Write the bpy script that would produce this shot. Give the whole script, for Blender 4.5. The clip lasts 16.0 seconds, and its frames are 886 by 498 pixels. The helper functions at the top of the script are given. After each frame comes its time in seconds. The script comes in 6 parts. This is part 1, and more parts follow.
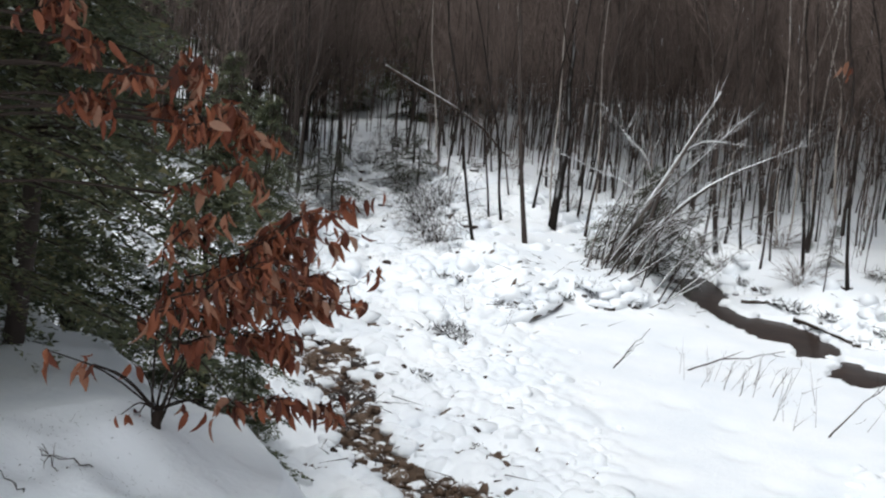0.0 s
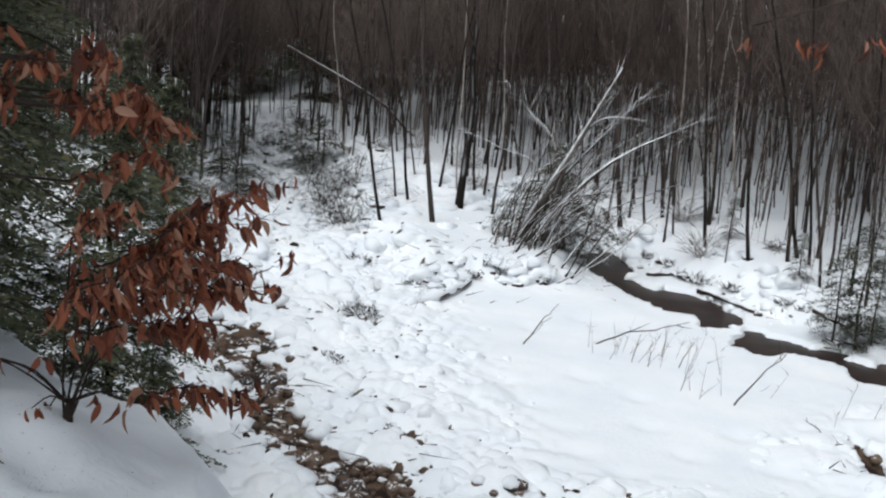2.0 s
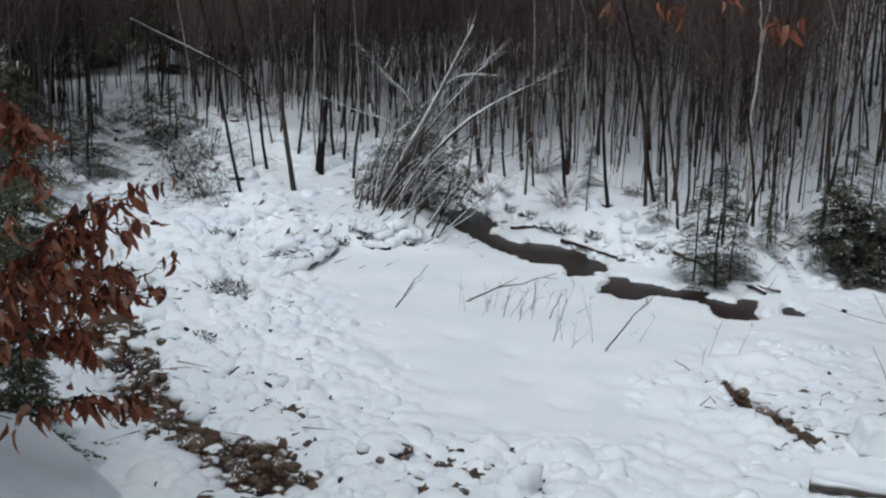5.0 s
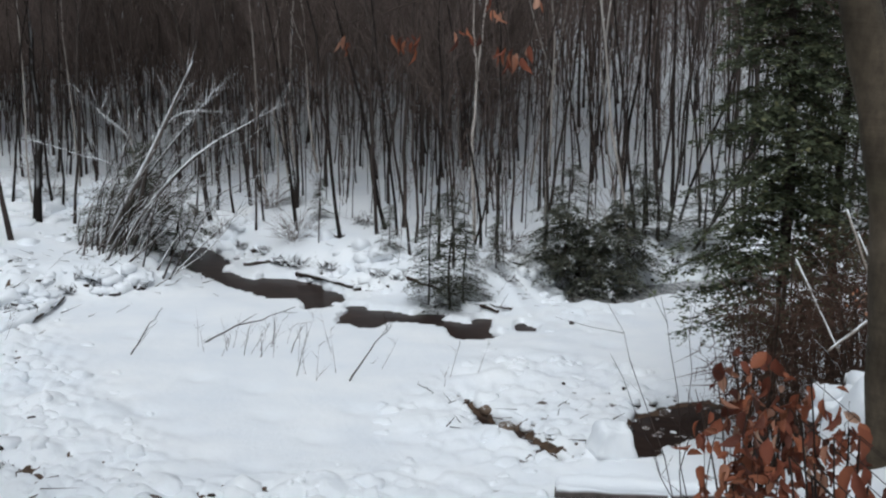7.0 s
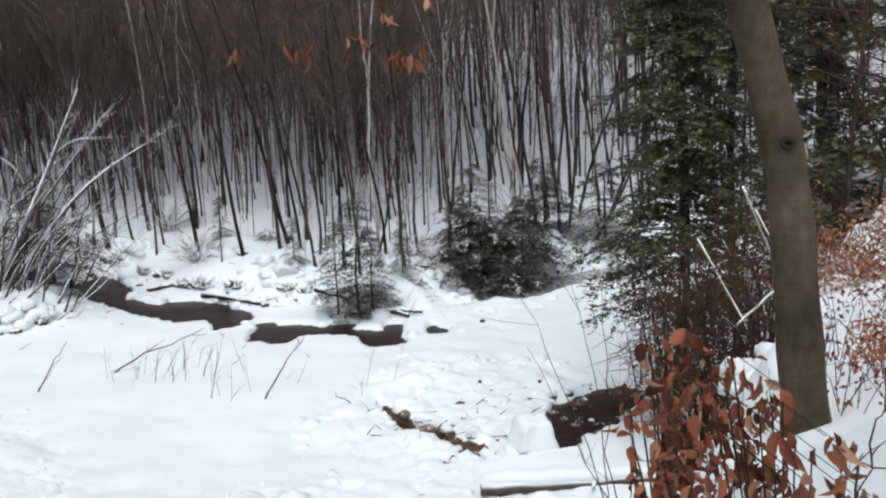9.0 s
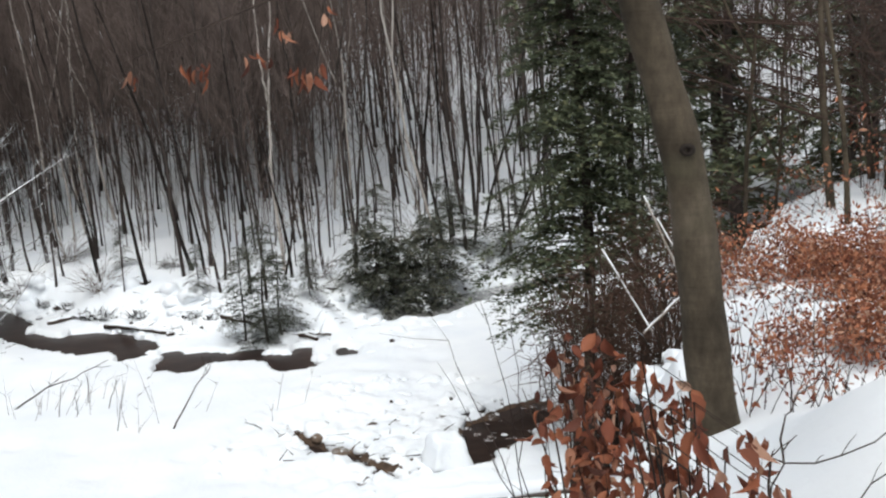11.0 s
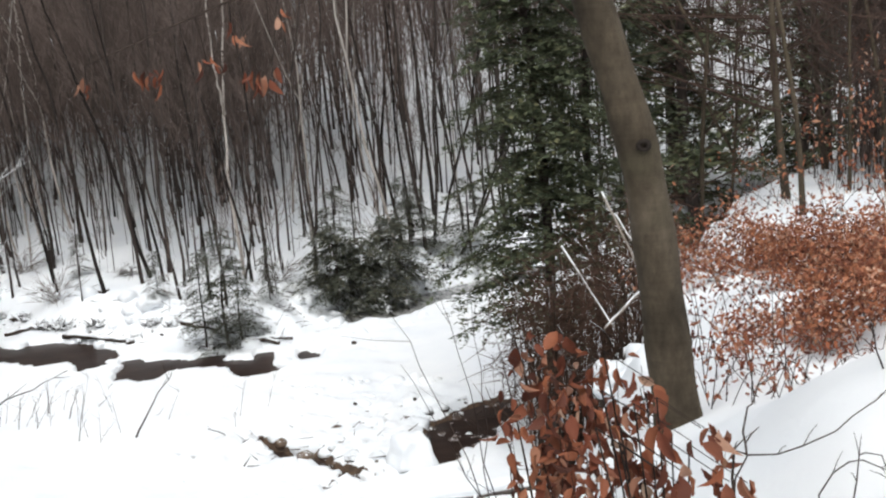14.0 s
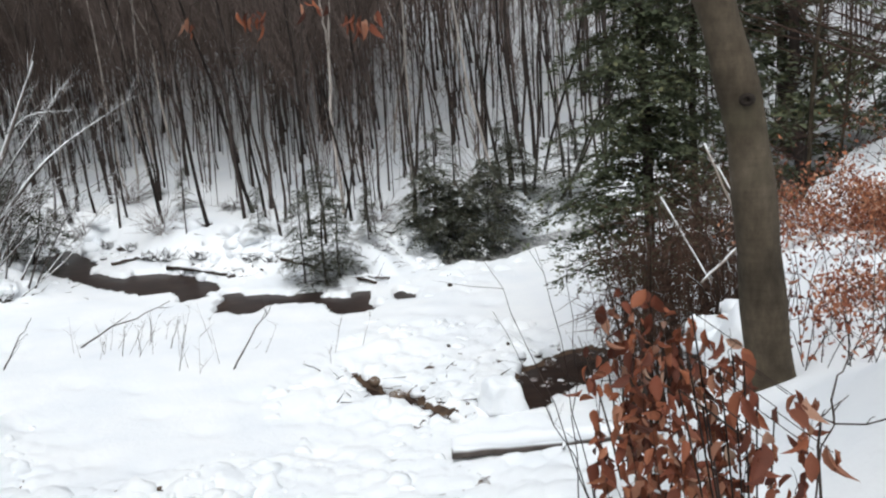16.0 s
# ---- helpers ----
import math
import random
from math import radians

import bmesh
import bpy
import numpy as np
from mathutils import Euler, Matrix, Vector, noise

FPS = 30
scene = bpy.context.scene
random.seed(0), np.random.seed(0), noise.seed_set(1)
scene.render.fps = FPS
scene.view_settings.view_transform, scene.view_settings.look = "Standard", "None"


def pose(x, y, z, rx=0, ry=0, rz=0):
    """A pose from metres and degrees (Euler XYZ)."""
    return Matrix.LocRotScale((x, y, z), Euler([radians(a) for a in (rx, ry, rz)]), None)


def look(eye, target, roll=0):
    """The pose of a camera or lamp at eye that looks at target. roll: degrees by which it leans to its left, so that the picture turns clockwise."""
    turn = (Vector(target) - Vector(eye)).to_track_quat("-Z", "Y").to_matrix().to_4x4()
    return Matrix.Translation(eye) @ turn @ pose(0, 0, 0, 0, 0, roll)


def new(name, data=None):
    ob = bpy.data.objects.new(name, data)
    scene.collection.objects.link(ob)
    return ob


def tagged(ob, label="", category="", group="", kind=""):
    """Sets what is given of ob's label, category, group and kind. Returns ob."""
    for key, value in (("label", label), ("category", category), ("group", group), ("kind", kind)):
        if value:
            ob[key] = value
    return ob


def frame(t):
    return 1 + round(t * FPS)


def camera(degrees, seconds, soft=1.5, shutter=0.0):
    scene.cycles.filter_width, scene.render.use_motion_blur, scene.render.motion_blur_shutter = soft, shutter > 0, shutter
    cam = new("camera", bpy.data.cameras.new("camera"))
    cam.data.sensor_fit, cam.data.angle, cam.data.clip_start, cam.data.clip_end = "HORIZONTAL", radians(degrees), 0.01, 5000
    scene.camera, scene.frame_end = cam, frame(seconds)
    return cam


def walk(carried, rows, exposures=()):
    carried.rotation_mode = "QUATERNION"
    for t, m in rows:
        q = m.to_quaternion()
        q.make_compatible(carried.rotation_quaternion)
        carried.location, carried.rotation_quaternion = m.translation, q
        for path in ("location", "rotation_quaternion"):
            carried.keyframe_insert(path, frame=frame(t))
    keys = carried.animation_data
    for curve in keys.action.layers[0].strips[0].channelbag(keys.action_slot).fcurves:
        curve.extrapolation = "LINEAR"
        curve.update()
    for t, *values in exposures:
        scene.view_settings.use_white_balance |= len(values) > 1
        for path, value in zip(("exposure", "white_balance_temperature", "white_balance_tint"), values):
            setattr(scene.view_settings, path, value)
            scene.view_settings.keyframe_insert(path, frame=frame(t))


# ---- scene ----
# camera: a hand-held pan from the bank above a snowy creek
# seconds, eye x, y, z, yaw to the left, pitch up, roll
PATH = [
    (0.0, 0.158, -0.007, 4.654, 24.069, -11.019, 5.94),
    (0.5, 0.156, -0.016, 4.656, 23.179, -10.617, 5.949),
    (1.0, 0.155, -0.019, 4.662, 22.261, -10.418, 5.664),
    (1.5, 0.15, -0.015, 4.66, 20.925, -11.103, 5.058),
    (2.0, 0.136, -0.01, 4.657, 19.562, -11.545, 5.416),
    (2.5, 0.111, -0.004, 4.657, 18.641, -11.554, 5.658),
    (3.0, 0.08, 0.003, 4.652, 17.59, -11.041, 4.745),
    (3.2, 0.069, 0.004, 4.648, 17.189, -10.945, 4.22),
    (5.3, 0.034, -0.01, 4.735, 10.427, -13.068, 2.192),
    (5.5, 0.021, -0.005, 4.735, 8.193, -12.756, 1.477),
    (6.0, -0.004, 0.0, 4.739, 4.89, -12.322, 1.069),
    (6.5, -0.03, -0.011, 4.731, 1.634, -11.557, 1.46),
    (7.0, -0.044, -0.02, 4.733, 0.03, -11.029, 1.613),
    (7.5, -0.048, -0.025, 4.73, -1.307, -10.741, 0.923),
    (8.0, -0.053, 0.001, 4.727, -2.329, -10.576, -0.026),
    (8.5, -0.06, 0.002, 4.722, -2.925, -10.801, -2.02),
    (9.0, -0.07, -0.012, 4.72, -4.546, -10.774, -2.197),
    (9.5, -0.074, -0.01, 4.716, -5.895, -10.761, -2.325),
    (9.7, -0.076, -0.007, 4.712, -6.557, -10.675, -2.331),
    (11.8, -0.067, 0.02, 4.694, -10.523, -9.892, -3.63),
    (12.0, -0.067, 0.019, 4.696, -11.015, -10.008, -3.566),
    (12.5, -0.069, 0.016, 4.7, -11.749, -10.101, -4.156),
    (13.0, -0.072, 0.009, 4.704, -11.989, -10.083, -4.016),
    (13.5, -0.069, 0.011, 4.7, -11.489, -10.056, -3.97),
    (14.0, -0.069, 0.019, 4.699, -10.928, -10.172, -4.586),
    (14.5, -0.065, 0.024, 4.703, -9.726, -10.634, -4.779),
    (15.0, -0.064, 0.025, 4.705, -8.864, -11.349, -4.019),
    (15.5, -0.049, 0.032, 4.711, -7.002, -11.945, -3.715),
    (16.0, -0.043, 0.023, 4.718, -6.014, -12.515, -3.532),
]


def aim(x, y, z, yaw, pitch, roll):
    a, b = radians(yaw), radians(pitch)
    way = Vector((-math.sin(a) * math.cos(b), math.cos(a) * math.cos(b), math.sin(b)))
    return look(Vector((x, y, z)), Vector((x, y, z)) + way, roll)


cam = camera(39.69, 16.0, soft=2.2)
walk(cam, [(t, aim(*r)) for t, *r in PATH], [(0.0, 0.28, 6150, 7), (1.5, 0.18, 6100, 7), (3.0, -0.02, 6000, 6), (5.5, -0.35, 5880, 6), (6.5, -0.30, 5880, 6), (8.0, 0.08, 6050, 6), (9.5, 0.22, 6100, 6), (13.0, 0.53, 6420, 8), (16.0, 0.29, 6200, 7)])

# world: bright overcast winter sky
world = bpy.data.worlds.new("overcast_sky")
scene.world = world
world.use_nodes = True
wn, wl = world.node_tree.nodes, world.node_tree.links
wn.clear()
sky = wn.new("ShaderNodeTexSky")
sky.sky_type, sky.sun_disc = "NISHITA", False
sky.sun_elevation, sky.sun_rotation = radians(62), radians(195)
sky.air_density, sky.dust_density, sky.ozone_density = 1.0, 4.0, 1.0
grey = wn.new("ShaderNodeHueSaturation")
grey.inputs["Saturation"].default_value = 0.22
back = wn.new("ShaderNodeBackground")
back.inputs["Strength"].default_value = 0.10
wout = wn.new("ShaderNodeOutputWorld")
wl.new(sky.outputs[0], grey.inputs["Color"])
wl.new(grey.outputs[0], back.inputs["Color"])
wl.new(back.outputs[0], wout.inputs["Surface"])
sun = new("sun", bpy.data.lights.new("sun", "SUN"))
sun.data.energy, sun.data.angle, sun.data.color = 1.5, radians(55), (1.0, 0.975, 0.94)
sun.matrix_world = look((0, 0, 0), (0.12, 0.45, -0.88))


# ---- materials ----
def material(name, rough=0.8, metal=0.0, spec=0.3):
    m = bpy.data.materials.new(name)
    m.use_nodes = True
    n, l = m.node_tree.nodes, m.node_tree.links
    b = n["Principled BSDF"]
    b.inputs["Roughness"].default_value = rough
    b.inputs["Metallic"].default_value = metal
    b.inputs["Specular IOR Level"].default_value = spec
    return m, n, l, b


def noise_node(n, l, scale, detail=4.0, rough=0.55, stretch=None, space="Object"):
    tc = n.new("ShaderNodeTexCoord")
    nz = n.new("ShaderNodeTexNoise")
    nz.inputs["Scale"].default_value, nz.inputs["Detail"].default_value, nz.inputs["Roughness"].default_value = scale, detail, rough
    if stretch:
        mp = n.new("ShaderNodeMapping")
        mp.inputs["Scale"].default_value = stretch
        l.new(tc.outputs[space], mp.inputs[0])
        l.new(mp.outputs[0], nz.inputs["Vector"])
    else:
        l.new(tc.outputs[space], nz.inputs["Vector"])
    return nz.outputs["Fac"]


def ramp_node(n, l, fac, stops):
    r = n.new("ShaderNodeValToRGB")
    e = r.color_ramp.elements
    while len(e) < len(stops):
        e.new(0.5)
    for q, (p, c) in zip(e, stops):
        q.position, q.color = p, (*c, 1)
    l.new(fac, r.inputs[0])
    return r.outputs[0]


def mix_node(n, l, fac, a, b, mode="MIX"):
    x = n.new("ShaderNodeMix")
    x.data_type, x.blend_type = "RGBA", mode
    for sock, v in ((x.inputs[0], fac), (x.inputs[6], a), (x.inputs[7], b)):
        if isinstance(v, (int, float)):
            sock.default_value = v
        elif isinstance(v, tuple):
            sock.default_value = (*v, 1)
        else:
            l.new(v, sock)
    return x.outputs[2]


def math_node(n, l, op, a, b=0.0, clamp=False):
    x = n.new("ShaderNodeMath")
    x.operation, x.use_clamp = op, clamp
    for sock, v in ((x.inputs[0], a), (x.inputs[1], b)):
        if isinstance(v, (int, float)):
            sock.default_value = v
        else:
            l.new(v, sock)
    return x.outputs[0]


def bump_node(n, l, b, height, strength, dist):
    x = n.new("ShaderNodeBump")
    x.inputs["Strength"].default_value, x.inputs["Distance"].default_value = strength, dist
    l.new(height, x.inputs["Height"])
    l.new(x.outputs[0], b.inputs["Normal"])


def up_facing(n, l, lo, hi):
    """1 where a surface faces the sky, 0 where it is steep: where snow can lie."""
    g = n.new("ShaderNodeNewGeometry")
    s = n.new("ShaderNodeSeparateXYZ")
    l.new(g.outputs["Normal"], s.inputs[0])
    r = n.new("ShaderNodeMapRange")
    r.interpolation_type = "SMOOTHSTEP"
    r.inputs["From Min"].default_value, r.inputs["From Max"].default_value = lo, hi
    l.new(s.outputs["Z"], r.inputs[0])
    return r.outputs[0]


SNOW = (0.86, 0.88, 0.90)


def snow_material():
    m, n, l, b = material("snow", 0.75, 0, 0.25)
    big = noise_node(n, l, 0.9, 5)
    fine = noise_node(n, l, 14.0, 6, 0.65)
    c = ramp_node(n, l, big, [(0.3, (0.80, 0.83, 0.87)), (0.7, (0.90, 0.91, 0.92))])
    specks = ramp_node(n, l, noise_node(n, l, 38.0, 3), [(0.70, (0, 0, 0)), (0.76, (1, 1, 1))])
    patch = ramp_node(n, l, noise_node(n, l, 0.55, 3), [(0.52, (0, 0, 0)), (0.66, (1, 1, 1))])
    litter = math_node(n, l, "MULTIPLY", specks, patch)
    c = mix_node(n, l, math_node(n, l, "MULTIPLY", litter, 0.55), c, (0.22, 0.15, 0.10))
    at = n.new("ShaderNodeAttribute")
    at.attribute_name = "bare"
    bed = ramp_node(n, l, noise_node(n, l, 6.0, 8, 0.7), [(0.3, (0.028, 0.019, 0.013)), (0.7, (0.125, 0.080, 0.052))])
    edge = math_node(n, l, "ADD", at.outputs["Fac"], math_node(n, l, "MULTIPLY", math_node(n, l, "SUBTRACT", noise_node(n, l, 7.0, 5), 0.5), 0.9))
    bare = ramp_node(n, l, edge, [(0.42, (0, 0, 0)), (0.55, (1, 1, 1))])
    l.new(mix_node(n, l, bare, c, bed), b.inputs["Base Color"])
    h = math_node(n, l, "ADD", math_node(n, l, "MULTIPLY", big, 0.6), math_node(n, l, "MULTIPLY", fine, 0.4))
    bump_node(n, l, b, h, 0.5, 0.05)
    return m


def beech_material():
    m, n, l, b = material("beech_bark", 0.85, 0, 0.2)
    fine = noise_node(n, l, 22.0, 6, 0.7, (1, 1, 0.5))
    blot = noise_node(n, l, 3.2, 5, 0.6, (1, 1, 0.6))
    ring = noise_node(n, l, 9.0, 4, 0.6, (0.25, 0.25, 2.6))
    c = ramp_node(n, l, blot, [(0.32, (0.036, 0.028, 0.019)), (0.5, (0.082, 0.064, 0.044)), (0.7, (0.135, 0.109, 0.080))])
    c = mix_node(n, l, 0.8, c, ramp_node(n, l, fine, [(0.3, (0.55, 0.54, 0.52)), (0.7, (1.2, 1.2, 1.18))]), "MULTIPLY")
    c = mix_node(n, l, 0.3, c, ramp_node(n, l, ring, [(0.42, (0.6, 0.58, 0.55)), (0.55, (1.0, 1.0, 1.0))]), "MULTIPLY")
    moss = ramp_node(n, l, noise_node(n, l, 1.7, 4), [(0.52, (0, 0, 0)), (0.66, (1, 1, 1))])
    c = mix_node(n, l, math_node(n, l, "MULTIPLY", moss, 0.45), c, (0.095, 0.088, 0.052))
    l.new(c, b.inputs["Base Color"])
    bump_node(n, l, b, math_node(n, l, "ADD", fine, ring), 0.5, 0.012)
    return m


def bark_material(name, dark, light, snow_lo, snow_hi, snow_amount, scale=9.0):
    m, n, l, b = material(name, 0.9, 0, 0.15)
    grain = noise_node(n, l, scale, 6, 0.65, (1, 1, 0.18))
    blotch = noise_node(n, l, scale * 0.35, 4)
    c = ramp_node(n, l, grain, [(0.3, dark), (0.7, light)])
    c = mix_node(n, l, math_node(n, l, "MULTIPLY", blotch, 0.6), c, tuple(0.6 * (a + d) * 0.75 for a, d in zip(dark, light)))
    oi = n.new("ShaderNodeObjectInfo")
    tone = ramp_node(n, l, oi.outputs["Random"], [(0.0, (0.6, 0.58, 0.56)), (1.0, (1.25, 1.22, 1.2))])
    c = mix_node(n, l, 1.0, c, tone, "MULTIPLY")
    if snow_amount:
        keep = ramp_node(n, l, noise_node(n, l, 3.1, 4), [(0.50 - 0.25 * snow_amount, (0, 0, 0)), (0.62 - 0.25 * snow_amount, (1, 1, 1))])
        f = math_node(n, l, "MULTIPLY", up_facing(n, l, snow_lo, snow_hi), keep)
        c = mix_node(n, l, f, c, SNOW)
    l.new(c, b.inputs["Base Color"])
    bump_node(n, l, b, grain, 0.6, 0.02)
    return m


def needle_material(name, dark, light, snow_at):
    m, n, l, b = material(name, 0.7, 0, 0.25)
    g = n.new("ShaderNodeNewGeometry")
    c = ramp_node(n, l, g.outputs["Random Per Island"], [(0.0, dark), (0.75, light), (1.0, (light[0] * 1.3, light[1] * 1.1, light[2]))])
    patch = noise_node(n, l, 2.6, 4)
    f = ramp_node(n, l, patch, [(snow_at, (0, 0, 0)), (snow_at + 0.08, (1, 1, 1))])
    f = math_node(n, l, "MULTIPLY", f, up_facing(n, l, 0.25, 0.8))
    l.new(mix_node(n, l, f, c, SNOW), b.inputs["Base Color"])
    b.inputs["Subsurface Weight"].default_value = 0.0
    return m


def leaf_material(name, island, pale=1.0):
    m, n, l, b = material(name, 0.65, 0, 0.3)
    if island:
        rnd = n.new("ShaderNodeNewGeometry").outputs["Random Per Island"]
    else:
        rnd = n.new("ShaderNodeObjectInfo").outputs["Random"]
    c = ramp_node(n, l, rnd, [(0.0, (0.070, 0.020, 0.012)), (0.35, (0.21, 0.058, 0.029)), (0.78, (0.36, 0.120, 0.056)), (1.0, (0.44, 0.25, 0.17))])
    if pale != 1.0:
        c = mix_node(n, l, 1.0, c, (1.05 * pale, pale * 1.27, pale * 1.35), "MULTIPLY")
    vein = noise_node(n, l, 60.0, 4, 0.6)
    c = mix_node(n, l, math_node(n, l, "MULTIPLY", vein, 0.5), c, (0.07, 0.025, 0.014))
    l.new(c, b.inputs["Base Color"])
    bump_node(n, l, b, vein, 0.4, 0.004)
    return m


def stone_material():
    m, n, l, b = material("creek_stone", 0.6, 0, 0.4)
    oi = n.new("ShaderNodeObjectInfo")
    c = ramp_node(n, l, oi.outputs["Random"], [(0.0, (0.028, 0.020, 0.016)), (0.45, (0.070, 0.046, 0.034)), (0.75, (0.13, 0.082, 0.050)), (1.0, (0.21, 0.155, 0.115))])
    nz = noise_node(n, l, 11.0, 7, 0.65)
    c = mix_node(n, l, 0.7, c, ramp_node(n, l, nz, [(0.25, (0.35, 0.33, 0.32)), (0.75, (1.2, 1.15, 1.1))]), "MULTIPLY")
    keep = ramp_node(n, l, noise_node(n, l, 3.2, 5), [(0.54, (0, 0, 0)), (0.60, (1, 1, 1))])
    l.new(mix_node(n, l, math_node(n, l, "MULTIPLY", keep, up_facing(n, l, 0.5, 0.7)), c, SNOW), b.inputs["Base Color"])
    bump_node(n, l, b, nz, 0.5, 0.03)
    return m


def water_material():
    m, n, l, b = material("creek_water", 0.3, 0, 0.03)
    nz = noise_node(n, l, 2.2, 4, 0.5, (1, 1.6, 1))
    l.new(ramp_node(n, l, nz, [(0.3, (0.018, 0.0115, 0.0095)), (0.75, (0.046, 0.029, 0.023))]), b.inputs["Base Color"])
    bump_node(n, l, b, noise_node(n, l, 9.0, 3), 0.12, 0.02)
    return m


def foam_material():
    m, n, l, b = material("running_water", 0.25, 0, 0.5)
    nz = noise_node(n, l, 5.0, 5, 0.6, (2.2, 0.7, 1))
    l.new(ramp_node(n, l, nz, [(0.36, (0.06, 0.055, 0.05)), (0.66, (0.46, 0.46, 0.45))]), b.inputs["Base Color"])
    bump_node(n, l, b, nz, 0.5, 0.05)
    return m


M_SNOW = snow_material()
M_BARK = bark_material("young_bark", (0.026, 0.021, 0.019), (0.085, 0.070, 0.063), 0.35, 0.7, 0.9)
M_DARKBARK = bark_material("dark_bark", (0.026, 0.021, 0.019), (0.07, 0.056, 0.05), 0.4, 0.7, 0.3)
M_TWIG = bark_material("twig_bark", (0.088, 0.068, 0.060), (0.180, 0.142, 0.126), 0.35, 0.75, 0.0)
M_PALEBARK = bark_material("birch_bark", (0.30, 0.27, 0.245), (0.60, 0.56, 0.52), 0.4, 0.7, 0.6, 5.0)
M_BEECH = beech_material()
M_CLOD = bark_material("dark_earth", (0.018, 0.014, 0.012), (0.07, 0.052, 0.042), 0.35, 0.75, 0.7, 6.0)
M_SNOWBARK = bark_material("snowed_bark", (0.06, 0.05, 0.045), (0.17, 0.145, 0.13), -0.05, 0.4, 1.6)
M_NEEDLE = needle_material("hemlock_needles", (0.038, 0.049, 0.028), (0.110, 0.122, 0.068), 0.61)
M_NEEDLE_SNOWY = needle_material("snowed_needles", (0.042, 0.047, 0.034), (0.095, 0.100, 0.074), 0.57)
# Yellower, and lightened to offset the shade of the added overhead hemlock.
M_NEEDLE_OLIVE = needle_material("olive_needles", (0.055, 0.066, 0.036), (0.135, 0.142, 0.076), 0.58)
M_NEEDLE_DARK = needle_material("shaded_needles", (0.040, 0.050, 0.028), (0.100, 0.114, 0.064), 0.74)
M_LEAF = leaf_material("dry_beech_leaf", False)
M_LEAF_TAN = leaf_material("tan_beech_leaf", False, 1.08)
M_LEAVES_RED = leaf_material("red_beech_leaves", True, 1.0)
M_LEAVES = leaf_material("dry_beech_leaves", True, 1.4)
M_LOG = bark_material("log_bark", (0.03, 0.022, 0.018), (0.10, 0.074, 0.058), 0.45, 0.8, 0.6)
M_STONE = stone_material()
M_WATER = water_material()
M_FOAM = foam_material()
M_DEADTWIG = bark_material("dead_bough", (0.055, 0.034, 0.026), (0.155, 0.094, 0.07), 0.3, 0.7, 0.0)
M_DEADPOLE = bark_material("weathered_pole", (0.12, 0.10, 0.085), (0.34, 0.30, 0.26), 0.45, 0.8, 0.4)
M_KNOT = bark_material("knot_bark", (0.010, 0.008, 0.007), (0.03, 0.024, 0.02), 0.9, 1.0, 0.0)
M_STEM = bark_material("stem_bark", (0.026, 0.020, 0.017), (0.075, 0.056, 0.047), 0.9, 1.0, 0.0)
M_TANTWIG = bark_material("tan_twig", (0.050, 0.031, 0.025), (0.125, 0.082, 0.066), 0.5, 0.9, 0.0)

M_BLACKBARK = bark_material("black_bark", (0.012, 0.010, 0.009), (0.036, 0.029, 0.026), 0.4, 0.7, 0.3)
M_EARTH = bark_material("bare_earth", (0.014, 0.011, 0.009), (0.060, 0.043, 0.034), 0.9, 1.0, 0.0, 8.0)
M_FARBARK = bark_material("far_bark", (0.030, 0.024, 0.021), (0.085, 0.069, 0.061), 0.9, 1.0, 0.0)


# ---- mesh helpers ----


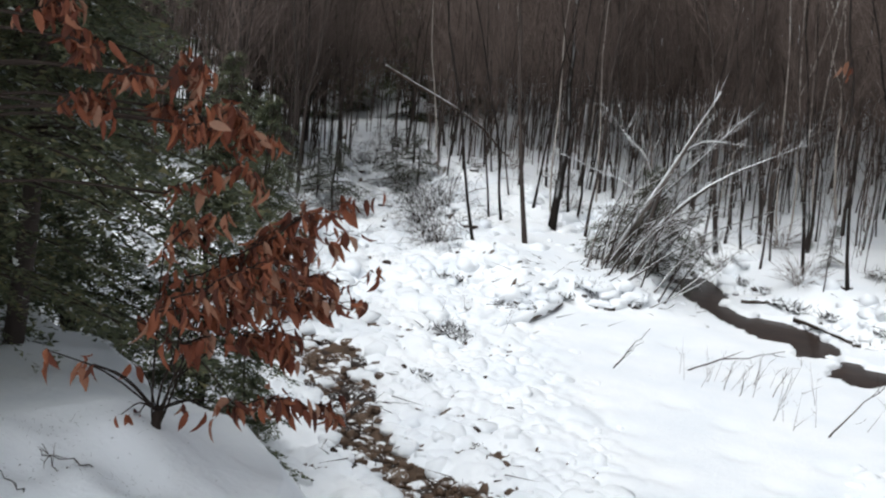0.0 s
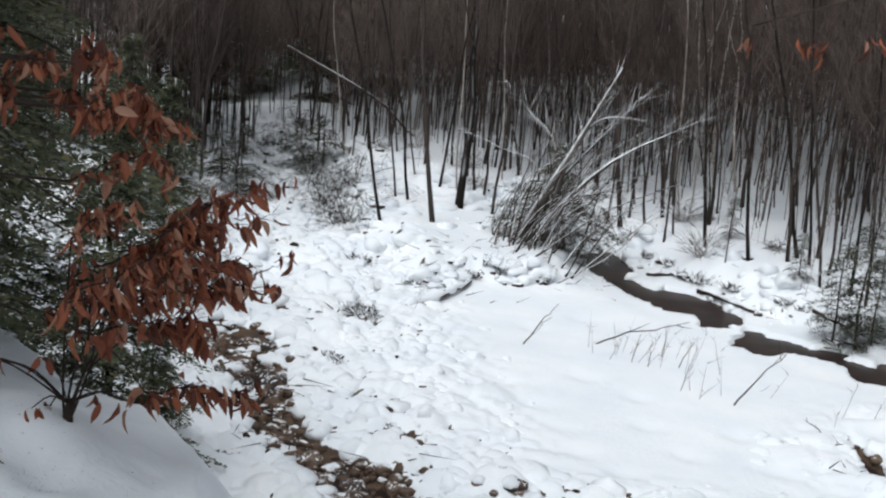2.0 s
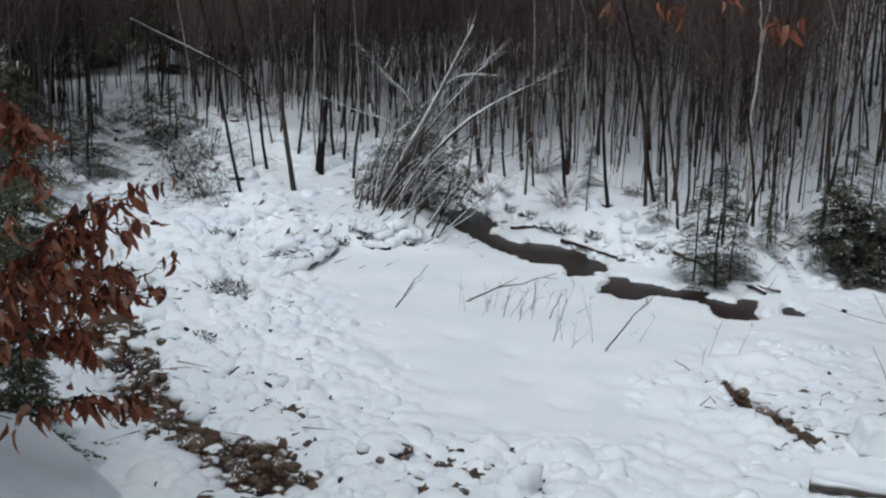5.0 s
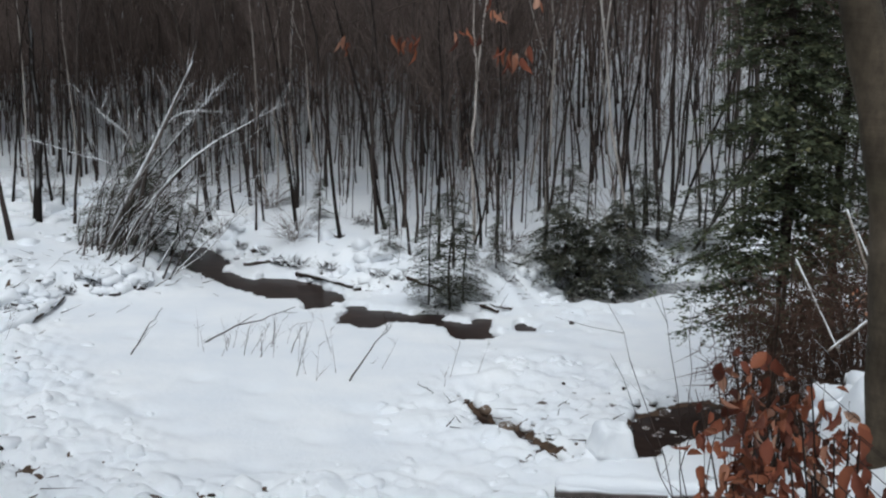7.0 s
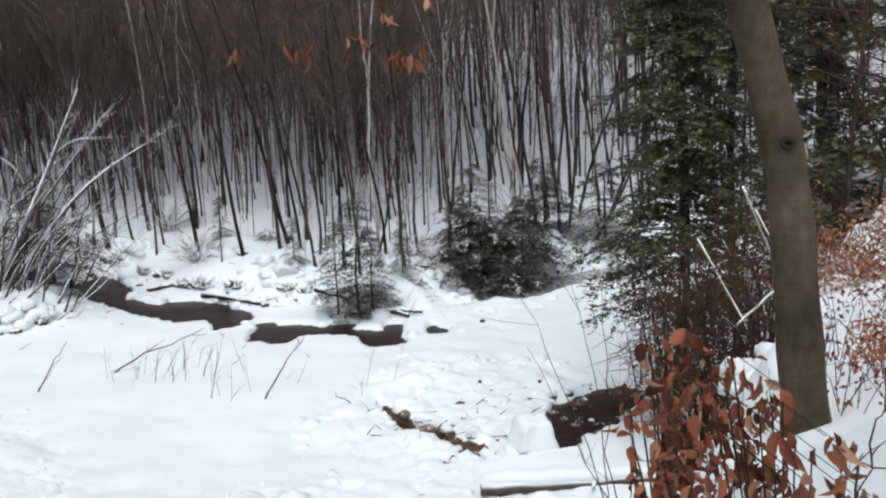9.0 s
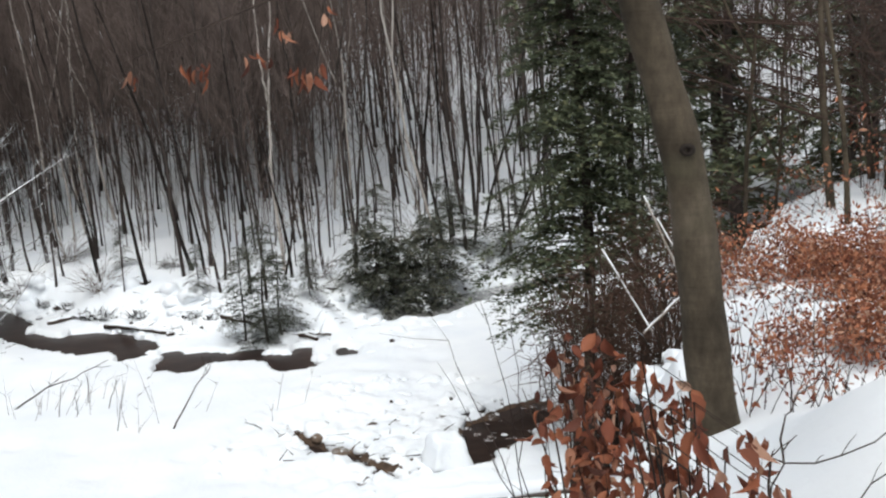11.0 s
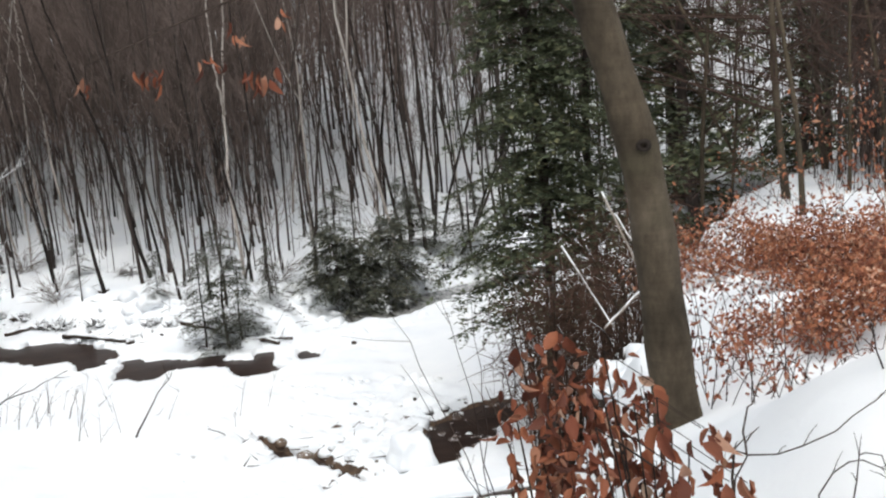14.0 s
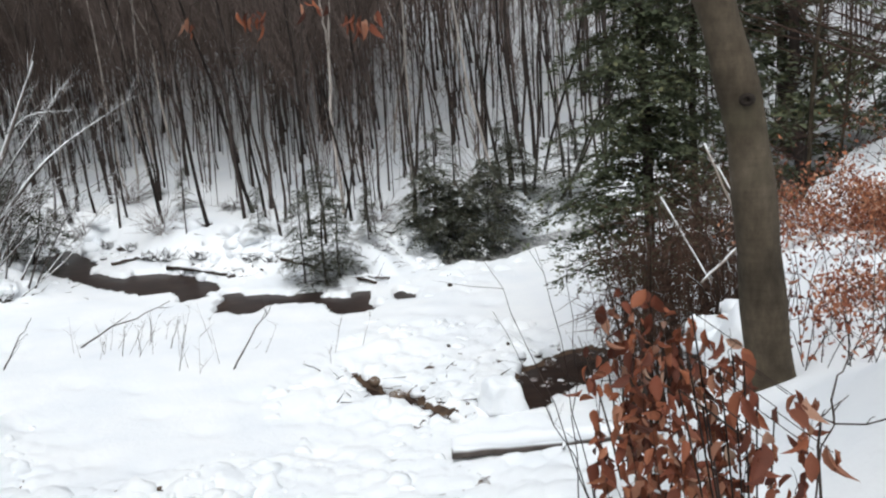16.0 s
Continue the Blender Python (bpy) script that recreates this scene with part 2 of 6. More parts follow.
class Geo:
    """Collects vertices and faces of one mesh."""

    def __init__(self):
        self.v, self.f, self.n = [], [], 0

    def add(self, v, f):
        v = np.asarray(v, float)
        self.v.append(v)
        if isinstance(f, list):
            self.f.extend([i + self.n for i in face] for face in f)
        else:
            self.f.extend((f + self.n).tolist())
        self.n += len(v)

    def tube(self, pts, radii, sides=6, cap=True):
        pts, radii = np.asarray(pts, float), np.asarray(radii, float)
        k = len(pts)
        d = np.gradient(pts, axis=0)
        d /= np.linalg.norm(d, axis=1, keepdims=True) + 1e-9
        ref = np.where(np.abs(d[:, 2:3]) < 0.9, [[0, 0, 1.0]], [[0, 1.0, 0]])
        u = np.cross(d, ref)
        u /= np.linalg.norm(u, axis=1, keepdims=True) + 1e-9
        for i in range(1, k):
            w = u[i - 1] - d[i] * (u[i - 1] @ d[i])
            u[i] = w / (np.linalg.norm(w) + 1e-9)
        w = np.cross(d, u)
        a = np.arange(sides) * 2 * np.pi / sides
        ring = np.cos(a)[None, :, None] * u[:, None] + np.sin(a)[None, :, None] * w[:, None]
        v = (pts[:, None] + ring * radii[:, None, None]).reshape(-1, 3)
        i, j = np.meshgrid(np.arange(k - 1), np.arange(sides), indexing="ij")
        p, q = (i * sides + j).ravel(), (i * sides + (j + 1) % sides).ravel()
        self.add(v, np.stack([p, q, q + sides, p + sides], 1))
        if cap:
            self.f.append([self.n - sides + s for s in range(sides)])
            self.f.append([self.n - k * sides + s for s in range(sides)][::-1])

    def cones(self, p0, p1, r0):
        """Many three-sided twigs that taper to a point."""
        p0, p1, r0 = np.asarray(p0, float), np.asarray(p1, float), np.asarray(r0, float)
        d = p1 - p0
        d /= np.linalg.norm(d, axis=1, keepdims=True) + 1e-9
        ref = np.where(np.abs(d[:, 2:3]) < 0.9, [[0, 0, 1.0]], [[0, 1.0, 0]])
        u = np.cross(d, ref)
        u /= np.linalg.norm(u, axis=1, keepdims=True) + 1e-9
        w = np.cross(d, u)
        k = len(p0)
        v = np.empty((k, 4, 3))
        for s in range(3):
            a = s * 2 * np.pi / 3 + 0.5
            v[:, s] = p0 + r0[:, None] * (math.cos(a) * u + math.sin(a) * w)
        v[:, 3] = p1
        b = np.arange(k)[:, None] * 4
        f = np.concatenate([b + [0, 1, 3], b + [1, 2, 3], b + [2, 0, 3]])
        self.add(v.reshape(-1, 3), f)

    def blades(self, base, tip, side, width):
        """Many flat pointed blades: three corners each."""
        base, tip, side = np.asarray(base, float), np.asarray(tip, float), np.asarray(side, float)
        k = len(base)
        w = np.asarray(width, float).reshape(-1, 1) * side
        at = base * 0.75 + tip * 0.25
        v = np.stack([at + w, tip, at - w], 1)
        b = np.arange(k)[:, None] * 3
        self.add(v.reshape(-1, 3), b + [0, 1, 2])

    def mesh(self, name, mat, smooth=True):
        me = bpy.data.meshes.new(name)
        me.from_pydata(np.concatenate(self.v).tolist(), [], self.f)
        me.materials.append(mat)
        if smooth:
            me.polygons.foreach_set("use_smooth", np.ones(len(me.polygons), bool))
        me.update()
        return me


def part(name, me, parent, label=""):
    ob = new(name, me)
    ob.parent = parent
    return tagged(ob, label) if label else ob


def thing(name, m, label, category, group="", kind=""):
    ob = new(name)
    ob.empty_display_size = 0.1
    ob.matrix_world = m
    return tagged(ob, label, category, group, kind)


def unit(v):
    v = np.asarray(v, float)
    return v / (np.linalg.norm(v, axis=-1, keepdims=True) + 1e-12)


# ---- smooth noise on the plan ----
LATTICE = np.random.default_rng(3).random((256, 256))


def vnoise(x, y):
    xi, yi = np.floor(x).astype(int), np.floor(y).astype(int)
    fx, fy = x - xi, y - yi
    fx, fy = fx * fx * (3 - 2 * fx), fy * fy * (3 - 2 * fy)
    g = lambda a, b: LATTICE[a % 256, b % 256]
    return (g(xi, yi) * (1 - fx) + g(xi + 1, yi) * fx) * (1 - fy) + (g(xi, yi + 1) * (1 - fx) + g(xi + 1, yi + 1) * fx) * fy


def fbm(x, y, octaves=4):
    s, a = 0.0, 0.5
    for k in range(octaves):
        s, a, x, y = s + a * (vnoise(x + 17.3 * k, y - 9.1 * k) - 0.5), a * 0.5, x * 2.03, y * 2.03
    return s


def step(a, b, x):
    t = np.clip((x - a) / (b - a), 0, 1)
    return t * t * (3 - 2 * t)


def edge_distance(x, y, pts, closed=False):
    """Distance to a polyline, and the sign of the side: positive to the left of its direction."""
    best, side = np.full(x.shape, 1e9), np.zeros(x.shape)
    n = len(pts)
    for i in range(n if closed else n - 1):
        (ax, ay), (bx, by) = pts[i], pts[(i + 1) % n]
        dx, dy = bx - ax, by - ay
        t = np.clip(((x - ax) * dx + (y - ay) * dy) / (dx * dx + dy * dy), 0, 1)
        d = np.hypot(x - ax - t * dx, y - ay - t * dy)
        s = np.sign(dx * (y - ay) - dy * (x - ax))
        side = np.where(d < best - 1e-9, s, side)
        best = np.minimum(best, d)
    return best, side


def inside(x, y, pts):
    r = np.zeros(x.shape, bool)
    n = len(pts)
    for i in range(n):
        (ax, ay), (bx, by) = pts[i], pts[(i + 1) % n]
        if ay != by:
            r ^= ((ay > y) != (by > y)) & (x < (bx - ax) * (y - ay) / (by - ay) + ax)
    return r


def signed(x, y, pts):
    """Distance to a polygon: negative inside."""
    d, _ = edge_distance(x, y, pts, True)
    return np.where(inside(x, y, pts), -d, d)


# ---- ground ----
POOL_UPPER = [(-5.28, 23.32), (-5.07, 23.62), (-4.89, 24.08), (-4.32, 23.06), (-4.09, 22.51), (-4.02, 21.85), (-3.44, 21.14), (-3.22, 21.34), (-2.72, 21.29), (-2.18, 20.83),
              (-1.76, 20.28), (-1.68, 19.89), (-1.84, 19.2), (-2.2, 19.08), (-2.2, 19.37), (-2.38, 19.77), (-2.82, 19.69), (-3.13, 19.97), (-3.51, 20.28), (-3.93, 20.83),
              (-4.41, 21.49), (-4.88, 22.1)]
POOL_LOWER = [(-1.59, 18.2), (-1.59, 18.79), (-1.5, 19.36), (-1.37, 19.41), (-1.26, 19.16), (-0.94, 19.14), (-0.58, 18.98), (-0.08, 19.01), (0.05, 18.7), (0.2, 18.5),
              (0.49, 18.5), (0.57, 18.86), (0.69, 18.86), (0.66, 18.04), (0.78, 17.77), (0.67, 17.54), (0.24, 17.46), (0.17, 17.8), (0.09, 18.07), (-0.38, 18.37),
              (-0.91, 18.35), (-1.1, 18.01), (-1.24, 17.99), (-1.42, 18.25)]
POOL_SPOT = [(1.14, 18.3), (1.22, 18.63), (1.38, 18.35), (1.3, 18.04), (1.19, 18.04)]
POOL_RIGHT = [(2.23, 14.24), (2.55, 14.4), (2.85, 14.65), (3.35, 14.9), (3.65, 14.6), (3.04, 13.38), (2.54, 12.93), (2.3, 12.55), (2.06, 12.59), (2.08, 13.3),
              (2.13, 13.79)]
RAPID = [(1.92, 20.12), (2.45, 20.96), (2.97, 21.17), (3.61, 21.38), (4.5, 21.9), (7, 23), (7.2, 22.2), (4.7, 21.2), (3.43, 20.26), (3.08, 19.86), (2.4, 19.77), (2.02, 19.7)]
CHANNEL_LEFT = [(-8.3, 14.4), (-7.3, 14.2), (-6.61, 13.2), (-6.04, 12.3), (-5.4, 11.45), (-4.96, 10.93), (-4.3, 10.8), (-3.5, 10.4), (-3.25, 10.0),
                (-3.5, 9.6), (-4.0, 9.65), (-4.42, 9.97), (-4.75, 10.15), (-5.1, 10.5), (-5.6, 10.85), (-6.2, 11.6), (-6.9, 12.5), (-8.0, 13.6)]
BAR_EDGE = [(-3.3, 10.7), (-2.2, 10.75), (-1.0, 10.6), (-1.0, 10.2), (-2.2, 10.2), (-3.2, 10.05)]
CHANNEL_RIGHT = [(0.22, 14.3), (0.33, 14.5), (0.62, 13.92), (0.88, 13.85), (0.99, 13.5), (1.2, 13.0), (1.37, 12.88), (1.42, 12.4), (1.27, 12.38), (1.1, 12.71), (1.06, 13.0), (0.79, 13.35), (0.54, 13.45)]
FAR_BANK = [(-120, 48), (-60, 38), (-34, 35), (-22, 32.5), (-16.5, 30.0), (-13.2, 27), (-9.6, 24.6), (-6.5, 24.3), (-4.8, 24.0), (-3.2, 22.2), (-1.5, 20.9),
            (0.3, 19.4), (1.2, 19.2), (2.0, 20.6), (4.6, 22.4), (8, 24.5), (14, 26.5), (30, 29), (60, 30)]
LEFT_BANK = [(-60, -5), (-30, 3), (-12, 7.5), (-7.6, 9.0), (-6.9, 10.8), (-8.2, 13.6), (-11.6, 20.5), (-14.0, 26.0), (-15.8, 30.0), (-24, 34), (-60, 38), (-120, 46)]
NEAR_BANK = [(-30, -30), (-30, 12), (-8, 8.2), (-5.5, 6.2), (-3.6, 4.9), (-2.5, 4.0), (-1.75, 3.2), (-1.2, 2.2), (-0.3, 1.5), (0.4, 1.6), (0.9, 2.6),
             (1.2, 3.6), (1.5, 4.6), (2.3, 6.4), (3.4, 8.4), (4.7, 11.0), (6.2, 13.5), (9, 15.5), (30, 19), (30, -30)]
TERRACE = [(-10.0, 22.4), (-8.2, 20.6), (-6.8, 18.4), (-6.1, 19.3), (-5.2, 20.1), (-4.9, 20.9), (-5.6, 23.0), (-5.0, 26), (-9, 27), (-13, 29)]
WATER_Z = -0.07


def lumpy(x, y):
    """How stony the bar is under its snow, 0 to 1."""
    d, s = edge_distance(x, y, [(-1.2, 9.0), (-2.6, 12.2), (-4.6, 15.5), (-6.2, 19.0), (-8.5, 22.5)])
    left = step(-0.4, 1.2, d * s)
    low = step(12.6, 11.6, y + 0.25 * np.abs(x)) * (x > -6) * (x < 3) * (1 - 0.55 * step(-1.5, 0.5, x))
    right = step(1.6, 0.8, np.hypot((x - 1.4) / 1.5, (y - 14.0) / 2.0)) * 0.5
    rim = 0.35 * step(1.1, 0.3, np.abs(signed(x, y, TERRACE)))
    d, _ = edge_distance(x, y, FAR_BANK)
    bank = 0.45 * step(1.6, 0.6, np.abs(d - 0.5))
    return np.clip(np.maximum.reduce([left, low, right, rim, bank]), 0, 1)


def on_bar(x, y):
    _, s = edge_distance(x, y, LEFT_BANK)
    _, q = edge_distance(x, y, FAR_BANK)
    return (signed(x, y, NEAR_BANK) > 3.2) & (s < 0) & (q < 0)


def pillows(x, y, cell, seed):
    """Rounded snow caps over stones, one to a cell of the plan: their height, 0 to 1."""
    best = np.zeros(x.shape)
    ci, cj = np.floor(x / cell).astype(int), np.floor(y / cell).astype(int)
    for di in (-1, 0, 1):
        for dj in (-1, 0, 1):
            i, j = ci + di, cj + dj
            r1, r2 = LATTICE[(i * 7 + seed) % 256, (j * 13 + 5) % 256], LATTICE[(i * 11 + 3) % 256, (j * 5 + seed) % 256]
            r3 = LATTICE[(i * 3 + seed * 2) % 256, (j * 17 + 9) % 256]
            px, py = (i + 0.15 + 0.7 * r1) * cell, (j + 0.15 + 0.7 * r2) * cell
            rad = cell * (0.32 + 0.42 * r3)
            q = ((x - px) ** 2 + ((y - py) * (0.8 + 0.4 * r1)) ** 2) / rad ** 2
            best = np.maximum(best, (0.45 + 0.55 * r3) * np.sqrt(np.clip(1 - q, 0, 1)))
    return best


TRACKS = [(-3.9, 14.2), (-3.4, 13.6), (-2.9, 13.0), (-2.5, 12.3), (-2.0, 13.6), (-1.4, 12.9), (-3.1, 15.0), (-1.0, 13.9), (-2.3, 14.6), (-0.4, 13.0),
          (-0.2, 11.9), (-1.3, 11.8), (-1.9, 11.9), (-4.4, 17.0), (-3.9, 18.0), (0.9, 16.4), (1.5, 16.9), (2.0, 16.2), (0.2, 15.5), (2.4, 17.2)]


def ground_z(x, y, fine=True, full=False):
    x, y = np.asarray(x, float), np.asarray(y, float)
    shape = x.shape
    x, y = np.atleast_1d(x), np.atleast_1d(y)
    z = 0.05 + 0.02 * np.clip(y - 26, 0, 400) + 0.08 * fbm(x * 0.35, y * 0.35, 3)
    # low terrace between the upstream bed and the pools
    td = signed(x, y, TERRACE) + 0.5 * fbm(x * 1.5, y * 1.5, 3)
    z = z + 0.38 * step(0.35, -0.35, td)
    # far hillside, lower where the valley opens
    d, s = edge_distance(x, y, FAR_BANK)
    d = d * s
    d = d + 1.0 * fbm(x * 0.6 + 5, y * 0.6, 3)
    bearing = np.degrees(np.arctan2(-x, y))
    opening = np.exp(-(((bearing - 19) / 6.5) ** 2))
    climb = 0.17 + 0.22 * step(9, -4, bearing) + 0.10 * step(26, 40, bearing) - 0.08 * opening
    far = 0.30 * step(-0.2, 0.9, d) + 0.17 * np.clip(d, 0, 6) + climb * np.clip(d - 6, 0, 60) + (0.25 - 0.2 * opening) * np.clip(d - 66, 0, 300)
    far += step(0, 3, d) * 0.5 * fbm(x * 0.3, y * 0.3, 4) + step(0, 1, d) * 0.10 * fbm(x * 1.6, y * 1.6, 3)
    # hillside on the left of the creek
    e, s = edge_distance(x, y, LEFT_BANK)
    e = e * s + 0.6 * fbm(x * 0.5 - 8, y * 0.5, 3)
    left = 0.3 * step(-0.2, 0.8, e) + 0.20 * np.clip(e, 0, 5) + 0.40 * np.clip(e - 5, 0, 80)
    left += step(0, 3, e) * 0.5 * fbm(x * 0.3 + 40, y * 0.3, 4)
    z = z + np.where(d > -0.5, far, 0) + np.where(e > -0.5, left, 0)
    # near bank on which the camera stands
    b = signed(x, y, NEAR_BANK) + 0.3 * fbm(x * 0.9, y * 0.9 + 20, 3)
    top = 3.16 - 0.045 * np.clip(y - 3.6, 0, 20) + 0.2 * np.clip(x - 8, 0, 60) + 0.20 * fbm(x * 0.8, y * 0.8, 3)
    top = top - 0.18 * np.exp(-((x - 2.6) ** 2 + (y - 4.9) ** 2) / 0.8) + 0.65 * np.exp(-((x - 2.35) ** 2 + (y - 2.85) ** 2) / 1.05) + 0.24 * np.exp(-((x + 1.9) ** 2 + (y - 2.7) ** 2) / 0.6) - 0.16 * np.clip(-x - 2.3, 0, 4)
    steep = 0.95 + 0.8 * step(5.0, 8.0, y) * step(0, 2, x)
    fall = np.where(b < 0.0, top - 0.18 * step(-0.6, 0, b), top - 0.18 - steep * b - 0.35 * np.clip(b, 0, 0.5))
    z = np.maximum(z, fall) + 0.09 * fbm(x * 3.2 + 4, y * 3.2, 3) * step(4.2, 3.4, np.hypot(x, y)) * step(-1.3, -1.7, x)
    for px, py, deep, wide in ((-2.07, 2.63, 0.07, 0.010), (-1.89, 2.61, 0.10, 0.010), (-2.13, 2.46, 0.06, 0.014), (-1.97, 2.70, 0.06, 0.006), (-2.25, 2.69, 0.05, 0.012), (-1.87, 2.36, 0.09, 0.020)):
        z = z - deep * np.exp(-((x - px) ** 2 + (y - py) ** 2) / wide)
    # stones under the snow
    flat = step(0.5, -0.3, z - 0.9) * (np.hypot(x, y) < 45)
    stony = lumpy(x, y) * flat
    gap = np.zeros(x.shape)
    if fine:
        k = np.flatnonzero((stony > 0.02) & (np.hypot(x, y) < 40))
        xs, ys = x[k] + 0.20 * fbm(x[k] * 4, y[k] * 4, 3), y[k] + 0.20 * fbm(x[k] * 4 + 9, y[k] * 4, 3)
        big, mid, small = pillows(xs, ys, 0.44, 3), pillows(xs, ys, 0.26, 8), pillows(xs, ys, 0.15, 5)
        coarse = step(-0.12, 0.12, fbm(xs * 0.9 + 30, ys * 0.9, 2))
        h = np.maximum.reduce([big * 0.24 * coarse, mid * 0.13, small * 0.04])
        z[k] += stony[k] * (h + 0.07 * fbm(x[k] * 6, y[k] * 6, 3) + 0.03 * fbm(x[k] * 17, y[k] * 17, 2))
        # The hollows between pillows take the dark bed colour, in noisy patches.
        gap[k] = stony[k] * step(0.04, 0.01, h) * step(0.0, 0.12, fbm(x[k] * 1.3 + 3, y[k] * 1.3, 3) + 0.03)
        for px, py in TRACKS:
            q = ((x - px) ** 2 + (y - py) ** 2) / 0.035
            z -= 0.05 * np.exp(-q)
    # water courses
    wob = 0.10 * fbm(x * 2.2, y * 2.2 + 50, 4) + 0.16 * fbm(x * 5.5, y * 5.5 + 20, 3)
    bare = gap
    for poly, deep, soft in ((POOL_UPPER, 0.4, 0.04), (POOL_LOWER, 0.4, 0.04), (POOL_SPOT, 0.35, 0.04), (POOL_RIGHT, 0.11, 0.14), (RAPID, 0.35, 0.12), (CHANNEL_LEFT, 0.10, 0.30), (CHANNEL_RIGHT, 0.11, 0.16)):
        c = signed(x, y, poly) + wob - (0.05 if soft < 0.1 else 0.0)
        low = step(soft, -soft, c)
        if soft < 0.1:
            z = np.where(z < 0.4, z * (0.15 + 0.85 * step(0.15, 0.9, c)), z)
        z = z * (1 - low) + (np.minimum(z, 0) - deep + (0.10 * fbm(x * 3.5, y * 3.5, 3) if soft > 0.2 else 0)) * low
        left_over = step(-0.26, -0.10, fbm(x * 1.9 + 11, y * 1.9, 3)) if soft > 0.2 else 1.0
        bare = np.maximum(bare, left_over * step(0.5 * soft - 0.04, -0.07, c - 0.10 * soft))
    return (z.reshape(shape), bare.reshape(shape)) if full else z.reshape(shape)


def build_ground():
    a = np.concatenate([np.arange(-33, 46, 0.14), np.arange(47, 326, 6.0)])
    a = np.radians(a)
    r = [0.05, 0.6]
    while r[-1] < 62:
        r.append(r[-1] * (1.03 if r[-1] < 3 else 1.010 if r[-1] < 9 else 1.0048 if r[-1] < 24 else 1.012))
    while r[-1] < 2500:
        r.append(r[-1] * 1.05)
    r = np.array(r)
    rr, aa = np.meshgrid(r, a, indexing="ij")
    x, y = -rr * np.sin(aa), rr * np.cos(aa)
    z, bare = ground_z(x.ravel(), y.ravel(), True, True)
    v = np.stack([x.ravel(), y.ravel(), z], 1)
    nr, na = len(r), len(a)
    i, j = np.meshgrid(np.arange(nr - 1), np.arange(na), indexing="ij")
    p, q = (i * na + j).ravel(), (i * na + (j + 1) % na).ravel()
    f = np.stack([p, p + na, q + na, q], 1)[:, ::-1]
    me = bpy.data.meshes.new("ground")
    me.from_pydata(v.tolist(), [], f.tolist())
    me.materials.append(M_SNOW)
    me.polygons.foreach_set("use_smooth", np.ones(len(f), bool))
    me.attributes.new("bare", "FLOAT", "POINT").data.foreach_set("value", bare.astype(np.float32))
    me.update()
    tagged(new("ground", me), "deep fresh snow over a creek bed, banks and hillsides", "ground", kind="structure")


build_ground()


def flat_water(name, poly, z, mat, label):
    g = Geo()
    p = np.array(poly, float)
    c = p.mean(0)
    pushed = p + unit(p - c) * 0.45
    g.add(np.column_stack([pushed, np.full(len(p), z)]), [list(range(len(p)))])
    me = g.mesh(name, mat, False)
    tagged(new(name, me), label, "water", kind="structure")


flat_water("water", [(-11.5, 9.2), (7.5, 9.2), (7.5, 24.5), (-11.5, 24.5)], WATER_Z, M_WATER, "dark brown creek water open between snow shelves")
flat_water("water", RAPID, WATER_Z + 0.06, M_FOAM, "pale rushing water at the foot of the evergreen bushes")


# ---- trees ----
def spot(x, y, sink=0.05, turn=0.0, lean=0.0, lean_to=0.0, size=1.0):
    m = Matrix.Translation((x, y, float(ground_z(x, y)) - sink))
    m = m @ Matrix.Rotation(radians(lean), 4, Vector((-math.sin(lean_to), math.cos(lean_to), 0)))
    return m @ Matrix.Rotation(turn, 4, "Z") @ Matrix.Scale(size, 4)


